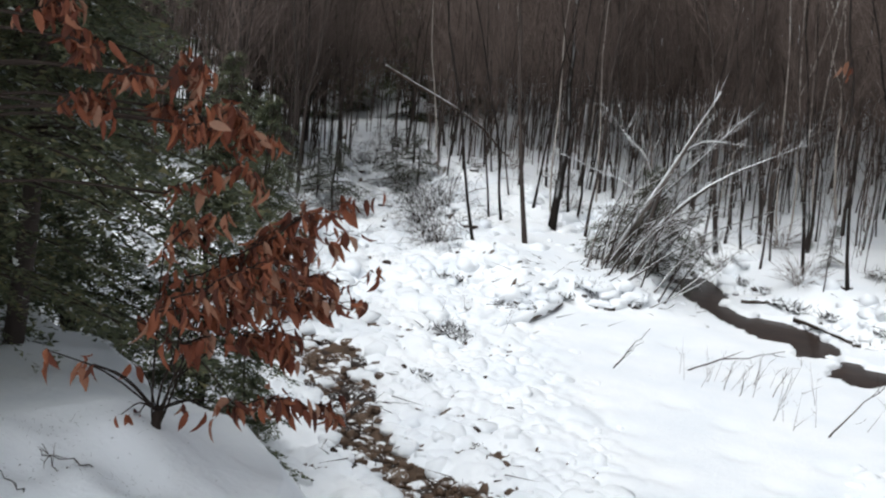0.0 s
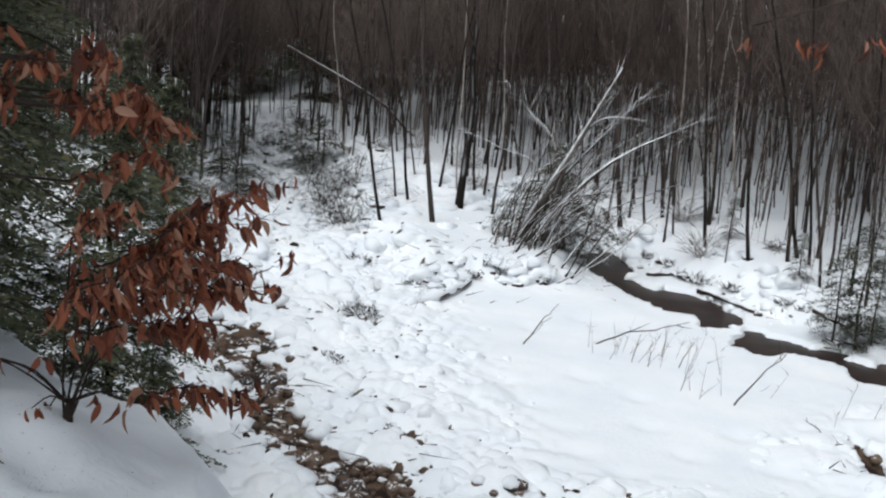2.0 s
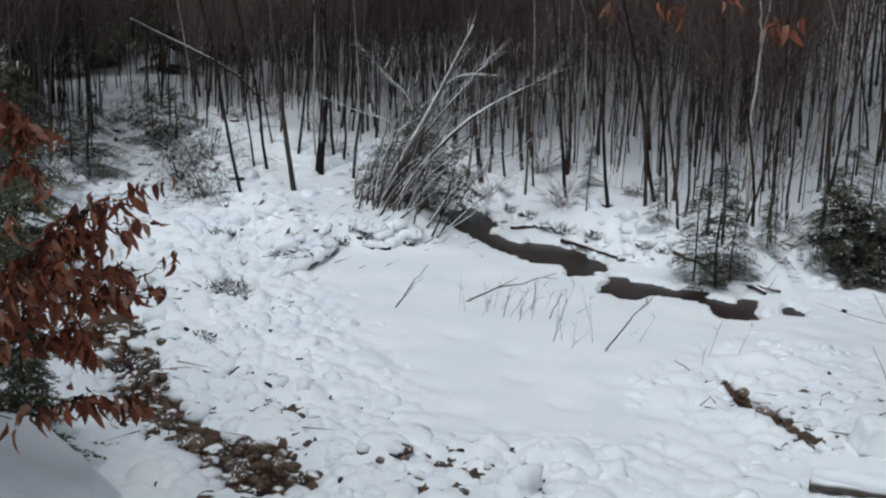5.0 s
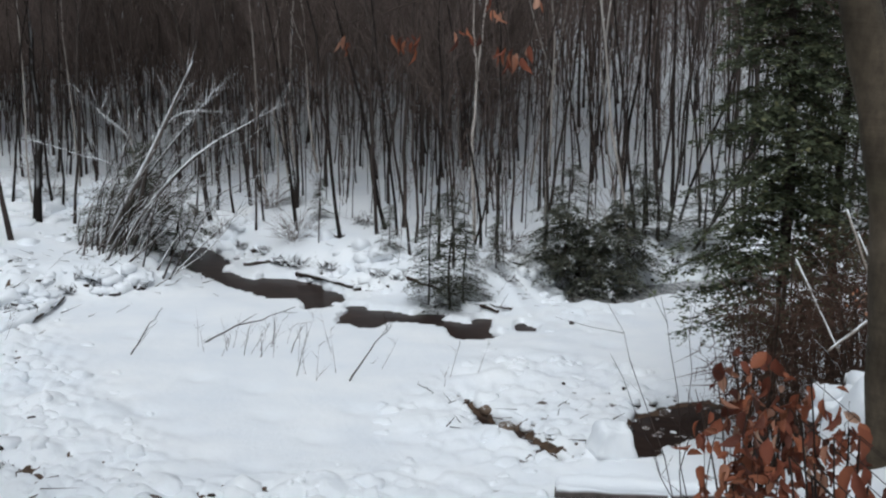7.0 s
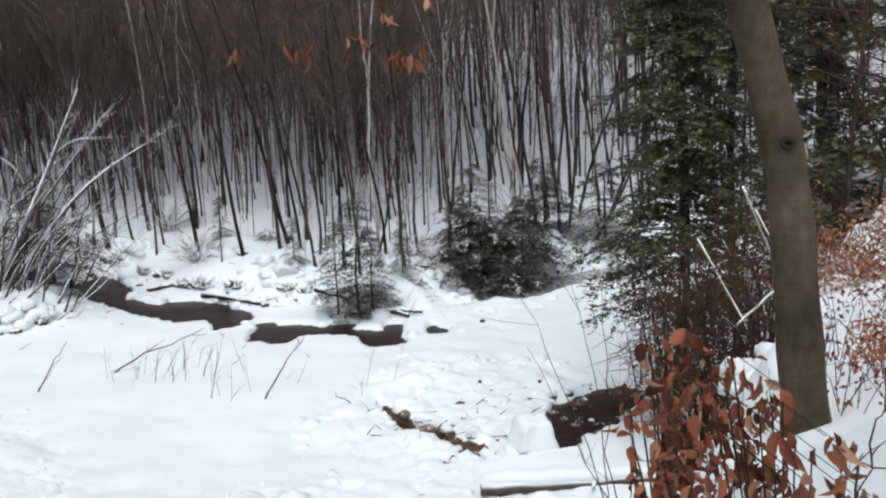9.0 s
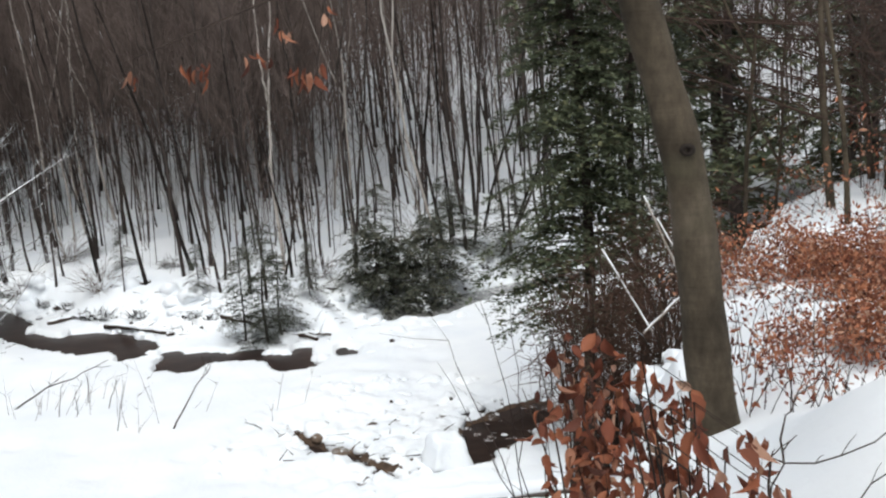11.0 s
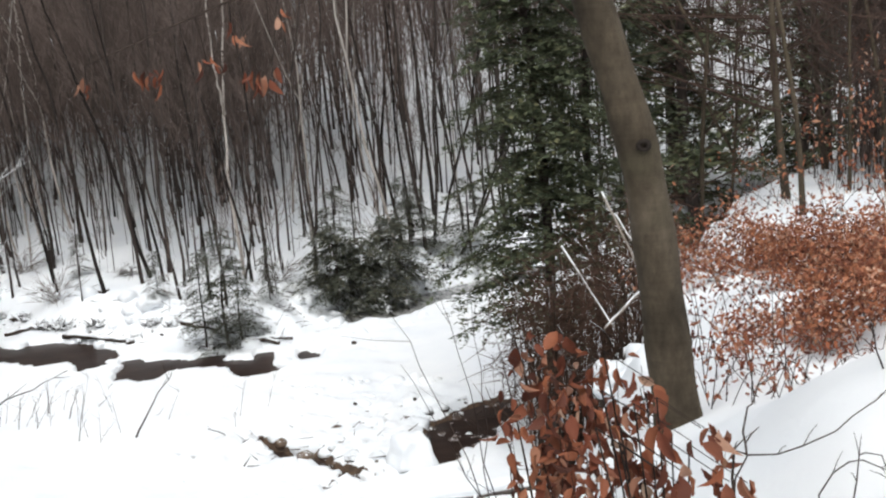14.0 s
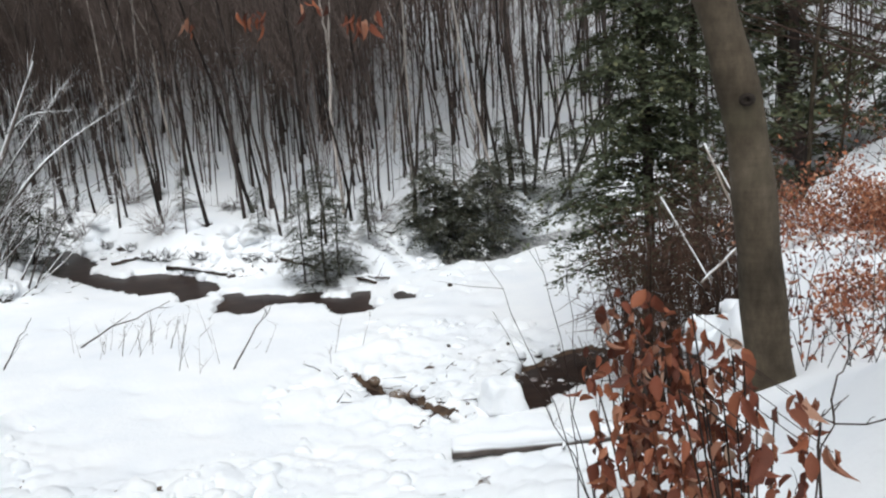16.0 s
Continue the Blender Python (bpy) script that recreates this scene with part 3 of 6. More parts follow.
def bare_tree(seed, height, radius, mat, first=0.35, branches=26, twigs=6, spread=1.0, fork=False, rise=(0.55, 1.5), twig_mat=None):
    """Trunk and twig meshes of a leafless young tree."""
    g = np.random.default_rng(seed)
    trunk, crown = Geo(), Geo()
    k = 12
    t = np.linspace(0, 1, k)
    wav = np.cumsum(np.cumsum(g.normal(0, 0.022 * height / 10, (k, 2)), axis=0) + g.normal(0, 0.045 * height / 10, (k, 2)), axis=0)
    wav -= wav[0]
    pts = np.column_stack([wav, t * height])
    rad = radius * (1 - 0.85 * t) + 0.004
    rad[0] *= 1.2
    trunk.tube(pts, rad, 7)
    axes = [(pts, rad, 1.0)]
    if fork:
        i = 5
        q = pts[i] + np.column_stack([np.linspace(0, 1, 7) ** 0.8 * g.uniform(0.7, 1.2), np.linspace(0, 1, 7) * 0.3, np.linspace(0, 1, 7) * height * 0.5])
        rq = rad[i] * 0.75 * (1 - 0.85 * np.linspace(0, 1, 7)) + 0.004
        trunk.tube(q, rq, 6)
        axes.append((q, rq, 0.6))
    p0, p1, r0 = [], [], []
    for axis, ra, share in axes:
        n = int(branches * share)
        for b in range(n):
            s = first + (1 - first) * (b + g.random()) / n if share == 1.0 else 0.2 + 0.8 * (b + g.random()) / n
            f = s * (len(axis) - 1)
            i = min(int(f), len(axis) - 2)
            base = axis[i] + (axis[i + 1] - axis[i]) * (f - i)
            az = g.uniform(0, 2 * np.pi)
            up = g.uniform(*rise)
            length = height * g.uniform(0.07, 0.20) * (1.25 - 0.8 * s) * spread + 0.25
            way = unit([math.cos(az), math.sin(az), up])
            mid = base + way * length * 0.55
            tip = base + way * length + np.array([0, 0, 0.18 * length]) + g.normal(0, 0.05, 3) * length
            rb = max(0.35 * ra[i], 0.006)
            crown.tube([base, mid, tip], [rb, rb * 0.6, 0.003], 3, cap=False)
            for _ in range(twigs):
                w = g.random() ** 0.7
                o = base + (tip - base) * w
                d = unit(way + g.normal(0, 0.55, 3) + [0, 0, 0.2])
                ln = length * g.uniform(0.25, 0.6)
                p0.append(o)
                p1.append(o + d * ln)
                r0.append(0.0045)
                for _ in range(1):
                    e = unit(d + g.normal(0, 0.5, 3))
                    o2 = o + d * ln * g.uniform(0.2, 0.8)
                    p0.append(o2)
                    p1.append(o2 + e * ln * 0.5)
                    r0.append(0.003)
    crown.cones(p0, p1, r0)
    return trunk.mesh("trunk", mat), crown.mesh("crown", twig_mat or M_TWIG)


def make_tree(meshes, m, label, group=""):
    t = thing("bare_tree", m, label, "tree", group)
    part("trunk", meshes[0], t)
    part("crown", meshes[1], t)
    return t


def hemlock(seed, height, radius, low, reach, mat, whorls=34, per=5, coarse=1.0, broad=0.17):
    """Trunk, limbs and drooping sprays of needles of an evergreen."""
    g = np.random.default_rng(seed)
    trunk, boughs, sprays = Geo(), Geo(), Geo()
    t = np.linspace(0, 1, 9)
    trunk.tube(np.column_stack([0.02 * height * np.sin(t * 5), 0.01 * height * np.sin(t * 3), t * height]), radius * (1 - 0.93 * t) + 0.004, 9)
    base, tip, side, wid = [], [], [], []
    for w in range(whorls):
        h = low + (height - low) * ((w + g.random()) / whorls) ** 0.92
        s = (h - low) / (height - low)
        for b in range(per):
            h = low + (height - low) * min(((w + g.random() * 2 - 0.5) / whorls), 1.0) ** 0.92 if w else low
            s = (h - low) / (height - low)
            az = g.uniform(0, 2 * np.pi)
            ln = reach * (1.05 - s) ** 0.8 * g.uniform(0.3, 1.15) + 0.1
            out = np.array([math.cos(az), math.sin(az), 0])
            u = np.linspace(0, 1, 5)
            rise = g.uniform(0.0, 0.35)
            line = np.array([0, 0, h]) + out * (u * ln)[:, None] + np.array([0, 0, 1.0]) * (rise * ln * u - 0.45 * ln * u ** 2)[:, None]
            boughs.tube(line, 0.011 * (ln / 1.5) * (1 - 0.9 * u) + 0.0015, 3, cap=False)
            acr = np.array([-out[1], out[0], 0])
            n = int(5 + 11 * ln / 1.2)
            for k in range(n):
                q = 0.15 + 0.85 * (k + g.random()) / n
                f = q * 4
                i = min(int(f), 3)
                o = line[i] + (line[i + 1] - line[i]) * (f - i)
                sg = 1 if k % 2 else -1
                tl = ln * (0.36 - 0.22 * q) * g.uniform(0.6, 1.2) + 0.07
                d = unit(acr * sg * g.uniform(0.5, 1.0) + out * g.uniform(0.5, 0.9) + np.array([0, 0, g.uniform(-0.5, -0.05)]))
                m = int((7 + tl * 40) / coarse)
                uu = (np.arange(m) + g.random(m)) / m
                ob = o + d * (uu * tl)[:, None] + np.array([0, 0, -0.25]) * (tl * uu ** 2)[:, None]
                lat = unit(np.cross(d, [0, 0, 1]))
                ss = np.where(np.arange(m) % 2 == 0, 1, -1)[:, None]
                dd = unit(lat * ss * 0.9 + d * 0.6 + g.normal(0, 0.25, (m, 3)))
                nl = g.uniform(0.03, 0.07, m)[:, None] * (1 + 0.3 * reach / 2) * coarse
                base.append(ob)
                tip.append(ob + dd * nl)
                side.append(unit(np.cross(dd, g.normal(0, 0.35, (m, 3)) + [0, 0, 1])))
                wid.append(nl[:, 0] * broad)
    sprays.blades(np.concatenate(base), np.concatenate(tip), np.concatenate(side), np.concatenate(wid))
    return trunk.mesh("trunk", M_DARKBARK), boughs.mesh("bough", M_STEM), sprays.mesh("foliage", mat, False)


def make_hemlock(meshes, m, label, group=""):
    t = thing("hemlock_tree", m, label, "tree", group)
    part("trunk", meshes[0], t)
    bough = tagged(part("bough", meshes[1], t), kind="stuff")
    tagged(part("foliage", meshes[2], bough, "drooping needle sprays"), kind="stuff")
    return t


YOUNG = [bare_tree(100 + i, h, r, M_BARK, f, 30, 5, 1.35, fk, (0.9, 2.4)) for i, (h, r, f, fk) in enumerate([
    (6.5, 0.028, 0.34, False), (7.5, 0.032, 0.34, False), (5.5, 0.021, 0.30, True), (8.5, 0.036, 0.36, False),
    (7.0, 0.026, 0.32, True), (5.0, 0.018, 0.30, False), (8.0, 0.030, 0.34, False)])]
TALL = [bare_tree(120 + i, h, r, M_BARK, f, 22, 4, 0.9, fk, (1.0, 2.6)) for i, (h, r, f, fk) in enumerate([
    (9.5, 0.034, 0.50, False), (10.5, 0.038, 0.55, False), (8.5, 0.028, 0.46, True), (9.0, 0.025, 0.50, False), (10.0, 0.032, 0.42, True)])]
PALE = [bare_tree(140 + i, h, r, M_PALEBARK, 0.4, 20, 5, 0.9, fk) for i, (h, r, fk) in enumerate([(9.0, 0.028, True), (8.5, 0.023, False)])]


PALE_BROWN = [bare_tree(150 + i, h, r, M_BEECH, 0.12, 40, 5, 2.0, fk, (0.0, 0.7), M_TANTWIG) for i, (h, r, fk) in enumerate([(6.5, 0.034, False), (5.5, 0.025, True), (5.0, 0.02, False)])]


def far_bank_distance(x, y):
    d, s = edge_distance(np.atleast_1d(float(x)), np.atleast_1d(float(y)), FAR_BANK)
    return float((d * s)[0])


def forest():
    g = np.random.default_rng(21)
    done, tries = [], 0
    while len(done) < 232 and tries < 20000:
        tries += 1
        yaw, r = (radians(g.uniform(-27, 38)), 20 + 15 * g.random() ** 1.4) if len(done) < 187 else (radians(g.uniform(7, 25)), g.uniform(20, 31))
        x, y = -r * math.sin(yaw), r * math.cos(yaw)
        d = far_bank_distance(x, y)
        if d < (0.45 if len(done) < 187 else 0.15) or d > 11 or any((x - a) ** 2 + (y - b) ** 2 < 0.12 for a, b in done):
            continue
        done.append((x, y))
        pale = g.random() < 0.06
        me = PALE[g.integers(len(PALE))] if pale else TALL[g.integers(len(TALL))] if x > 1.2 else YOUNG[g.integers(len(YOUNG))]
        m = spot(x, y, 0.08, g.uniform(0, 6.28), abs(g.normal(4.0, 3.5)), g.normal(math.pi, 0.9), g.uniform(0.6, 1.0))
        make_tree(me, m, "slim pale-barked bare tree in snow" if pale else "slim dark leafless tree standing in hillside snow", "hillside trees")
    return done


forest()


# trees that stand clear at the foot of the hillside: foot x, y, lean per metre, radius
FRONT_TREES = [(-3.06, 24.75, -0.12, 0.04), (-2.89, 23.28, -0.14, 0.038), (-1.96, 22.4, -0.14, 0.041), (-2.63, 26.36, -0.06, 0.049), (-1.14, 22.79, -0.23, 0.042),
    (-0.91, 22.34, -0.1, 0.031), (-0.62, 21.08, -0.16, 0.029), (0.62, 21.37, -0.16, 0.03), (0.87, 21.3, -0.08, 0.039), (0.47, 21.32, 0.31, 0.02), (-0.13, 20.77, 0.06, 0.029)]
BEND_TREES = [(3.98, 24.0, -0.09, 0.034), (4.22, 23.13, 0.12, 0.032), (4.68, 24.42, 0.24, 0.034), (5.3, 24.34, 0.45, 0.034), (4.65, 22.79, 0.5, 0.032), (3.77, 26.11, 0.01, 0.043)]
UPPER_TREES = [(-9.08, 23.49, -0.13, 0.035), (-9.4, 23.58, -0.11, 0.023), (-8.87, 24.72, 0.01, 0.03), (-7.94, 24.43, -0.07, 0.035), (-7.21, 23.41, 0.04, 0.034), (-7.74, 24.37, 0.03, 0.029)]


def front_trees():
    for k, (x, y, lean, r) in enumerate(FRONT_TREES + BEND_TREES + UPPER_TREES):
        tall = 11 <= k < 17
        me = bare_tree(200 + k, 9.0 if tall else 7.0, 0.78 * r, M_BLACKBARK if k % 3 else M_BARK, 0.5 if tall else 0.36, 22, 5, 1.0, False, (0.9, 2.4))
        d = math.hypot(x, y)
        across = Vector((y / d, -x / d, 0)) * lean + Vector((0, 0, 1))
        q = Vector((0, 0, 1)).rotation_difference(across.normalized())
        m = Matrix.Translation((x, y, float(ground_z(x, y)) - 0.08)) @ q.to_matrix().to_4x4() @ Matrix.Rotation(k * 1.9, 4, "Z")
        make_tree(me, m, "slim dark leafless tree at the hillside's foot", "hillside trees")


front_trees()


def left_trees():
    g = np.random.default_rng(22)
    n = 0
    while n < 30:
        yaw, r = (radians(g.uniform(21, 42)) if n < 26 else radians(g.uniform(22, 33))), g.uniform(21, 38)
        x, y = -r * math.sin(yaw), r * math.cos(yaw)
        d, s = edge_distance(np.array([x]), np.array([y]), LEFT_BANK)
        if not 0.4 < float((d * s)[0]) < 8:
            continue
        n += 1
        make_tree(YOUNG[g.integers(len(YOUNG))], spot(x, y, 0.08, g.uniform(0, 6.28), abs(g.normal(3, 3)), g.uniform(0, 6.28), g.uniform(0.7, 1.15)),
                  "slim grey leafless tree across the creek", "far creek-side trees")


left_trees()


def far_woods(seed, count, name, label, place, twig_count, hmin, hmax, clear=0.24, thick=1.0, brushy=False):
    """Woods beyond counting: trunks and fine twigs in one mesh."""
    g = np.random.default_rng(seed)
    xs, ys = place(g, count)
    zs = ground_z(xs, ys, False)
    geo = Geo()
    n = len(xs)
    h = g.uniform(hmin, hmax, n)
    base = np.column_stack([xs, ys, zs - 0.2])
    lean = g.normal(0, 0.05, (n, 2))
    top = base + np.column_stack([lean[:, 0] * h, lean[:, 1] * h, h])
    stems = Geo()
    stems.cones(base, top, thick * h * g.uniform(0.0018, 0.0036, n))
    k = twig_count
    i = np.repeat(np.arange(n), k)
    low = np.full(n, clear)
    if brushy:
        d, q = edge_distance(xs, ys, FAR_BANK)
        low = clear + (0.03 - clear) * step(6, 10, d * q)
    s = low[i] + (0.99 - low[i]) * g.random(n * k) ** 0.8
    o = base[i] + (top - base)[i] * s[:, None]
    az = g.uniform(0, 2 * np.pi, n * k)
    d = unit(np.column_stack([np.cos(az), np.sin(az), g.uniform(0.6, 2.6, n * k)]))
    ln = h[i] * g.uniform(0.14, 0.42, n * k) * (1.3 - 0.8 * s)
    o = o + d * (ln * 0.25 * g.random(n * k))[:, None]
    geo.cones(o, o + d * ln[:, None], (0.003 + 0.00016 * np.hypot(o[:, 0], o[:, 1])))
    ob = thing(name, Matrix.Identity(4), label, "woods", kind="stuff")
    for q, me in (("trunks", stems.mesh("trunks", M_FARBARK)), ("twigs", geo.mesh("twigs", M_TWIG))):
        tagged(part(q, me, ob), kind="stuff")


def far_side(g, n):
    yaw, r = np.radians(g.uniform(-4, 46, n * 4)), 23.5 + 48 * g.random(n * 4) ** 1.3
    x, y = -r * np.sin(yaw), r * np.cos(yaw)
    d, s = edge_distance(x, y, FAR_BANK)
    k = d * s > 2.2 + 5 * g.random(n * 4)
    return x[k][:n], y[k][:n]


def bend_side(g, n):
    yaw, r = np.radians(g.uniform(-30, 2, n * 4)), 23 + 45 * g.random(n * 4) ** 1.2
    x, y = -r * np.sin(yaw), r * np.cos(yaw)
    d, s = edge_distance(x, y, FAR_BANK)
    k = d * s > 1.4 + 3 * g.random(n * 4)
    return x[k][:n], y[k][:n]


def left_side(g, n):
    yaw, r = np.radians(g.uniform(22, 52, n * 3)), 25 + 42 * g.random(n * 3) ** 1.1
    x, y = -r * np.sin(yaw), r * np.cos(yaw)
    d, s = edge_distance(x, y, LEFT_BANK)
    k = (d * s > 0.8)
    return x[k][:n], y[k][:n]


def right_side(g, n):
    yaw, r = np.radians(g.uniform(-40, -16, n * 3)), 14.5 + 32 * g.random(n * 3) ** 1.1
    x, y = -r * np.sin(yaw), r * np.cos(yaw)
    d = signed(x, y, NEAR_BANK)
    k = d < -1.0
    return x[k][:n], y[k][:n]


def valley(g, n):
    yaw, r = np.radians(g.uniform(2, 48, n)), 45 + 350 * g.random(n) ** 1.5
    return -r * np.sin(yaw), r * np.cos(yaw)


far_woods(31, 2100, "far_woods", "dense brown leafless woods on a snowy hillside", far_side, 98, 4.0, 7.5, 0.30, 1.0, True)
far_woods(39, 900, "far_woods", "tall grey-brown leafless woods on the steep slope", bend_side, 84, 6.0, 9.5, 0.25, 1.0)
far_woods(32, 600, "far_woods", "dense leafless woods on the bank across the creek", left_side, 50, 5, 10)
far_woods(33, 400, "far_woods", "hazy leafless woods up the valley", valley, 50, 8, 14)
far_woods(34, 1500, "far_woods", "dark leafless woods behind the beech thicket", right_side, 105, 4.5, 10, 0.15)


def undergrowth(g, n):
    yaw, r = np.radians(g.uniform(-24, 48, n * 3)), 19 + 34 * g.random(n * 3) ** 1.1
    x, y = -r * np.sin(yaw), r * np.cos(yaw)
    d, s = edge_distance(x, y, FAR_BANK)
    e, q = edge_distance(x, y, LEFT_BANK)
    k = ((d * s > 4.0) & (g.random(n * 3) < 0.3 + 0.7 * step(8, 18, np.degrees(yaw)))) | (e * q > 6)
    return x[k][:n], y[k][:n]


far_woods(35, 1000, "undergrowth", "tangled leafless saplings under the far woods", undergrowth, 18, 1.5, 4.5)


def right_scrub(g, n):
    yaw, r = np.radians(g.uniform(-44, -17, n * 3)), 13 + 22 * g.random(n * 3)
    x, y = -r * np.sin(yaw), r * np.cos(yaw)
    k = signed(x, y, NEAR_BANK) < -0.8
    return x[k][:n], y[k][:n]


far_woods(36, 650, "undergrowth", "leafless scrub behind the beech thicket", right_scrub, 34, 1.5, 5.0)


def bank_scrub(g, n):
    yaw, r = np.radians(g.uniform(-14, 27, n * 6)), 18.5 + 14 * g.random(n * 6)
    x, y = -r * np.sin(yaw), r * np.cos(yaw)
    d, s = edge_distance(x, y, FAR_BANK)
    k = (d * s > 0.3) & (d * s < 5) & (fbm(x * 0.7, y * 0.7, 3) > -0.1)
    return x[k][:n], y[k][:n]


far_woods(37, 70, "undergrowth", "thin leafless shoots along the far bank", bank_scrub, 16, 0.8, 3.6)


def upstream_fill(g, n):
    yaw, r = np.radians(g.uniform(18, 35, n * 6)), 31 + 18 * g.random(n * 6)
    x, y = -r * np.sin(yaw), r * np.cos(yaw)
    d, s = edge_distance(x, y, FAR_BANK)
    k = d * s > 0.3
    return x[k][:n], y[k][:n]


far_woods(38, 330, "far_woods", "grey leafless woods where the creek bends away", upstream_fill, 60, 4, 9)


def slope_brush(g, n):
    yaw, r = np.radians(g.uniform(-4, 26, n * 8)), 22 + 14 * g.random(n * 8)
    x, y = -r * np.sin(yaw), r * np.cos(yaw)
    d, s = edge_distance(x, y, FAR_BANK)
    k = (d * s > 1.5) & (d * s < 11)
    return x[k][:n], y[k][:n]


far_woods(41, 200, "far_woods", "fine brown twiggy saplings on the lower slope", slope_brush, 70, 4.5, 6.5, 0.40, 0.7)


def upstream_left(g, n):
    yaw, r = np.radians(g.uniform(25, 34, n * 8)), 28 + 12 * g.random(n * 8)
    x, y = -r * np.sin(yaw), r * np.cos(yaw)
    d, s = edge_distance(x, y, LEFT_BANK)
    k = d * s > 0.3
    return x[k][:n], y[k][:n]


far_woods(40, 110, "far_woods", "grey leafless woods on the upstream bank", upstream_left, 45, 4, 7, 0.3)

# ---- plan of the smaller things, in metres ----
SAPLING_TWIGS = [[(-1.77, 3.03, 3.93), (-1.68, 3.32, 4.01)], [(-1.81, 2.89, 3.89), (-1.69, 3.32, 3.91)], [(-1.87, 2.78, 3.84), (-1.69, 3.2, 3.88)], [(-1.89, 2.7, 3.93), (-1.84, 2.87, 3.98)],
    [(-1.8, 2.89, 3.78), (-1.65, 3.34, 3.78)], [(-1.87, 2.85, 3.71), (-1.64, 3.34, 3.7)], [(-1.94, 2.67, 3.72), (-1.79, 2.96, 3.73)], [(-1.9, 2.76, 3.65), (-1.72, 3.18, 3.59)],
    [(-1.78, 2.79, 3.84), (-1.62, 3.01, 3.87)], [(-1.83, 3.0, 3.42), (-1.69, 3.43, 3.3)], [(-1.81, 3.01, 3.63), (-1.76, 3.22, 3.52)], [(-1.84, 2.68, 3.8), (-1.7, 2.96, 3.8)]]
SAPLING_TIP = [(-1.67, 3.32, 3.75), (-1.65, 3.42, 3.77), (-1.63, 3.51, 3.79)]
SAPLING_FOOT = (-2.01, 2.87, 3.36)
BOUGH_TWIGS = [[(-2.02, 2.86, 4.05), (-1.98, 2.95, 4.09), (-1.88, 3.08, 4.12)], [(-1.93, 2.93, 4.25), (-1.91, 3.0, 4.29), (-1.88, 3.08, 4.24)], [(-2.06, 2.83, 4.3), (-2.02, 2.86, 4.31), (-2.0, 2.87, 4.29)],
    [(-2.06, 2.7, 4.39), (-2.06, 2.76, 4.41), (-2.07, 2.82, 4.36)], [(-1.96, 2.78, 4.39), (-1.99, 2.88, 4.42), (-1.95, 2.91, 4.41)], [(-2.19, 2.59, 4.29), (-2.17, 2.67, 4.33), (-2.16, 2.75, 4.3)],
    [(-2.19, 2.45, 4.53), (-2.21, 2.57, 4.56), (-2.15, 2.62, 4.55)], [(-2.1, 2.54, 4.48), (-2.15, 2.63, 4.47), (-2.13, 2.64, 4.45)], [(-1.92, 3.0, 4.27), (-1.91, 3.06, 4.22), (-1.89, 3.08, 4.17)],
    [(-1.95, 2.79, 4.27), (-1.91, 2.82, 4.29), (-1.86, 2.85, 4.25)]]
BUSH_TIPS = [(0.59, 2.68, 3.98), (0.65, 2.71, 4.0), (0.72, 2.69, 4.01), (0.76, 2.63, 3.97), (0.8, 2.57, 3.95), (0.85, 2.55, 3.92), (0.87, 2.49, 3.87),
    (0.55, 2.64, 3.89), (0.63, 2.51, 3.96), (0.67, 2.45, 3.92), (0.74, 2.48, 3.87), (0.56, 2.43, 3.85), (0.78, 2.46, 3.82), (0.61, 2.36, 3.83), (0.83,
    2.29, 3.78), (0.98, 2.39, 3.8), (0.5, 2.39, 3.77), (0.65, 2.3, 3.79)]
HANGING = [(-0.48, 5.29, 4.59), (-0.23, 5.21, 4.61), (0.01, 5.21, 4.64), (0.21, 5.1, 4.57), (0.11, 5.11, 4.75), (0.3, 5.1, 4.8)]
RIGHT_TWIG = [(0.95, 2.29, 3.7), (1.07, 2.29, 3.77), (1.23, 2.26, 3.84), (1.34, 2.26, 3.96)]
RIGHT_SPRIG = [(0.95, 2.29, 3.7), (0.99, 2.33, 3.78), (1.02, 2.37, 3.83), (1.06, 2.4, 3.89)]
RIGHT_STUB = [(1.83, 3.18, 3.6), (1.81, 3.2, 3.72), (1.78, 3.21, 3.79)]
LOW_TWIGS = [[(1.11, 2.21, 3.72), (1.26, 2.13, 3.75)], [(1.19, 2.23, 3.74), (1.25, 2.13, 3.71)], [(1.27, 2.23, 3.83), (1.3, 2.22, 3.9)]]
BRUSH = [(3.35, 7.79, 2.87), (3.46, 7.41, 3.04), (3.37, 6.67, 3.07), (3.84, 6.99, 3.14), (3.82, 6.42, 3.17), (2.89, 5.57, 3.1), (3.23, 5.61, 3.17),
    (2.72, 5.88, 2.99), (2.44, 5.68, 2.95), (2.4, 5.03, 3.06)]
SHOOTS = [(2.3, 5.52, 3.12), (2.03, 4.77, 3.08), (2.03, 4.55, 3.09), (2.22, 4.68, 3.1), (2.42, 4.8, 3.15), (2.17, 5.14, 3.09), (2.33, 5.07, 3.12),
    (2.74, 6.2, 3.01), (2.6, 4.93, 3.17), (2.83, 5.03, 3.2)]
BIG_LEAVES = [(0.74, 2.16, 3.91), (0.71, 2.12, 3.85), (0.74, 2.06, 3.86), (0.75, 2.1, 3.82), (0.91, 2.31, 3.83), (0.9, 2.21, 3.76), (0.93, 2.19,
    3.76), (0.83, 2.23, 3.85), (0.84, 2.44, 3.91), (0.89, 2.32, 3.84)]
PITS = [(-2.07, 2.63), (-1.89, 2.61), (-2.13, 2.46), (-1.97, 2.70), (-2.25, 2.69)]
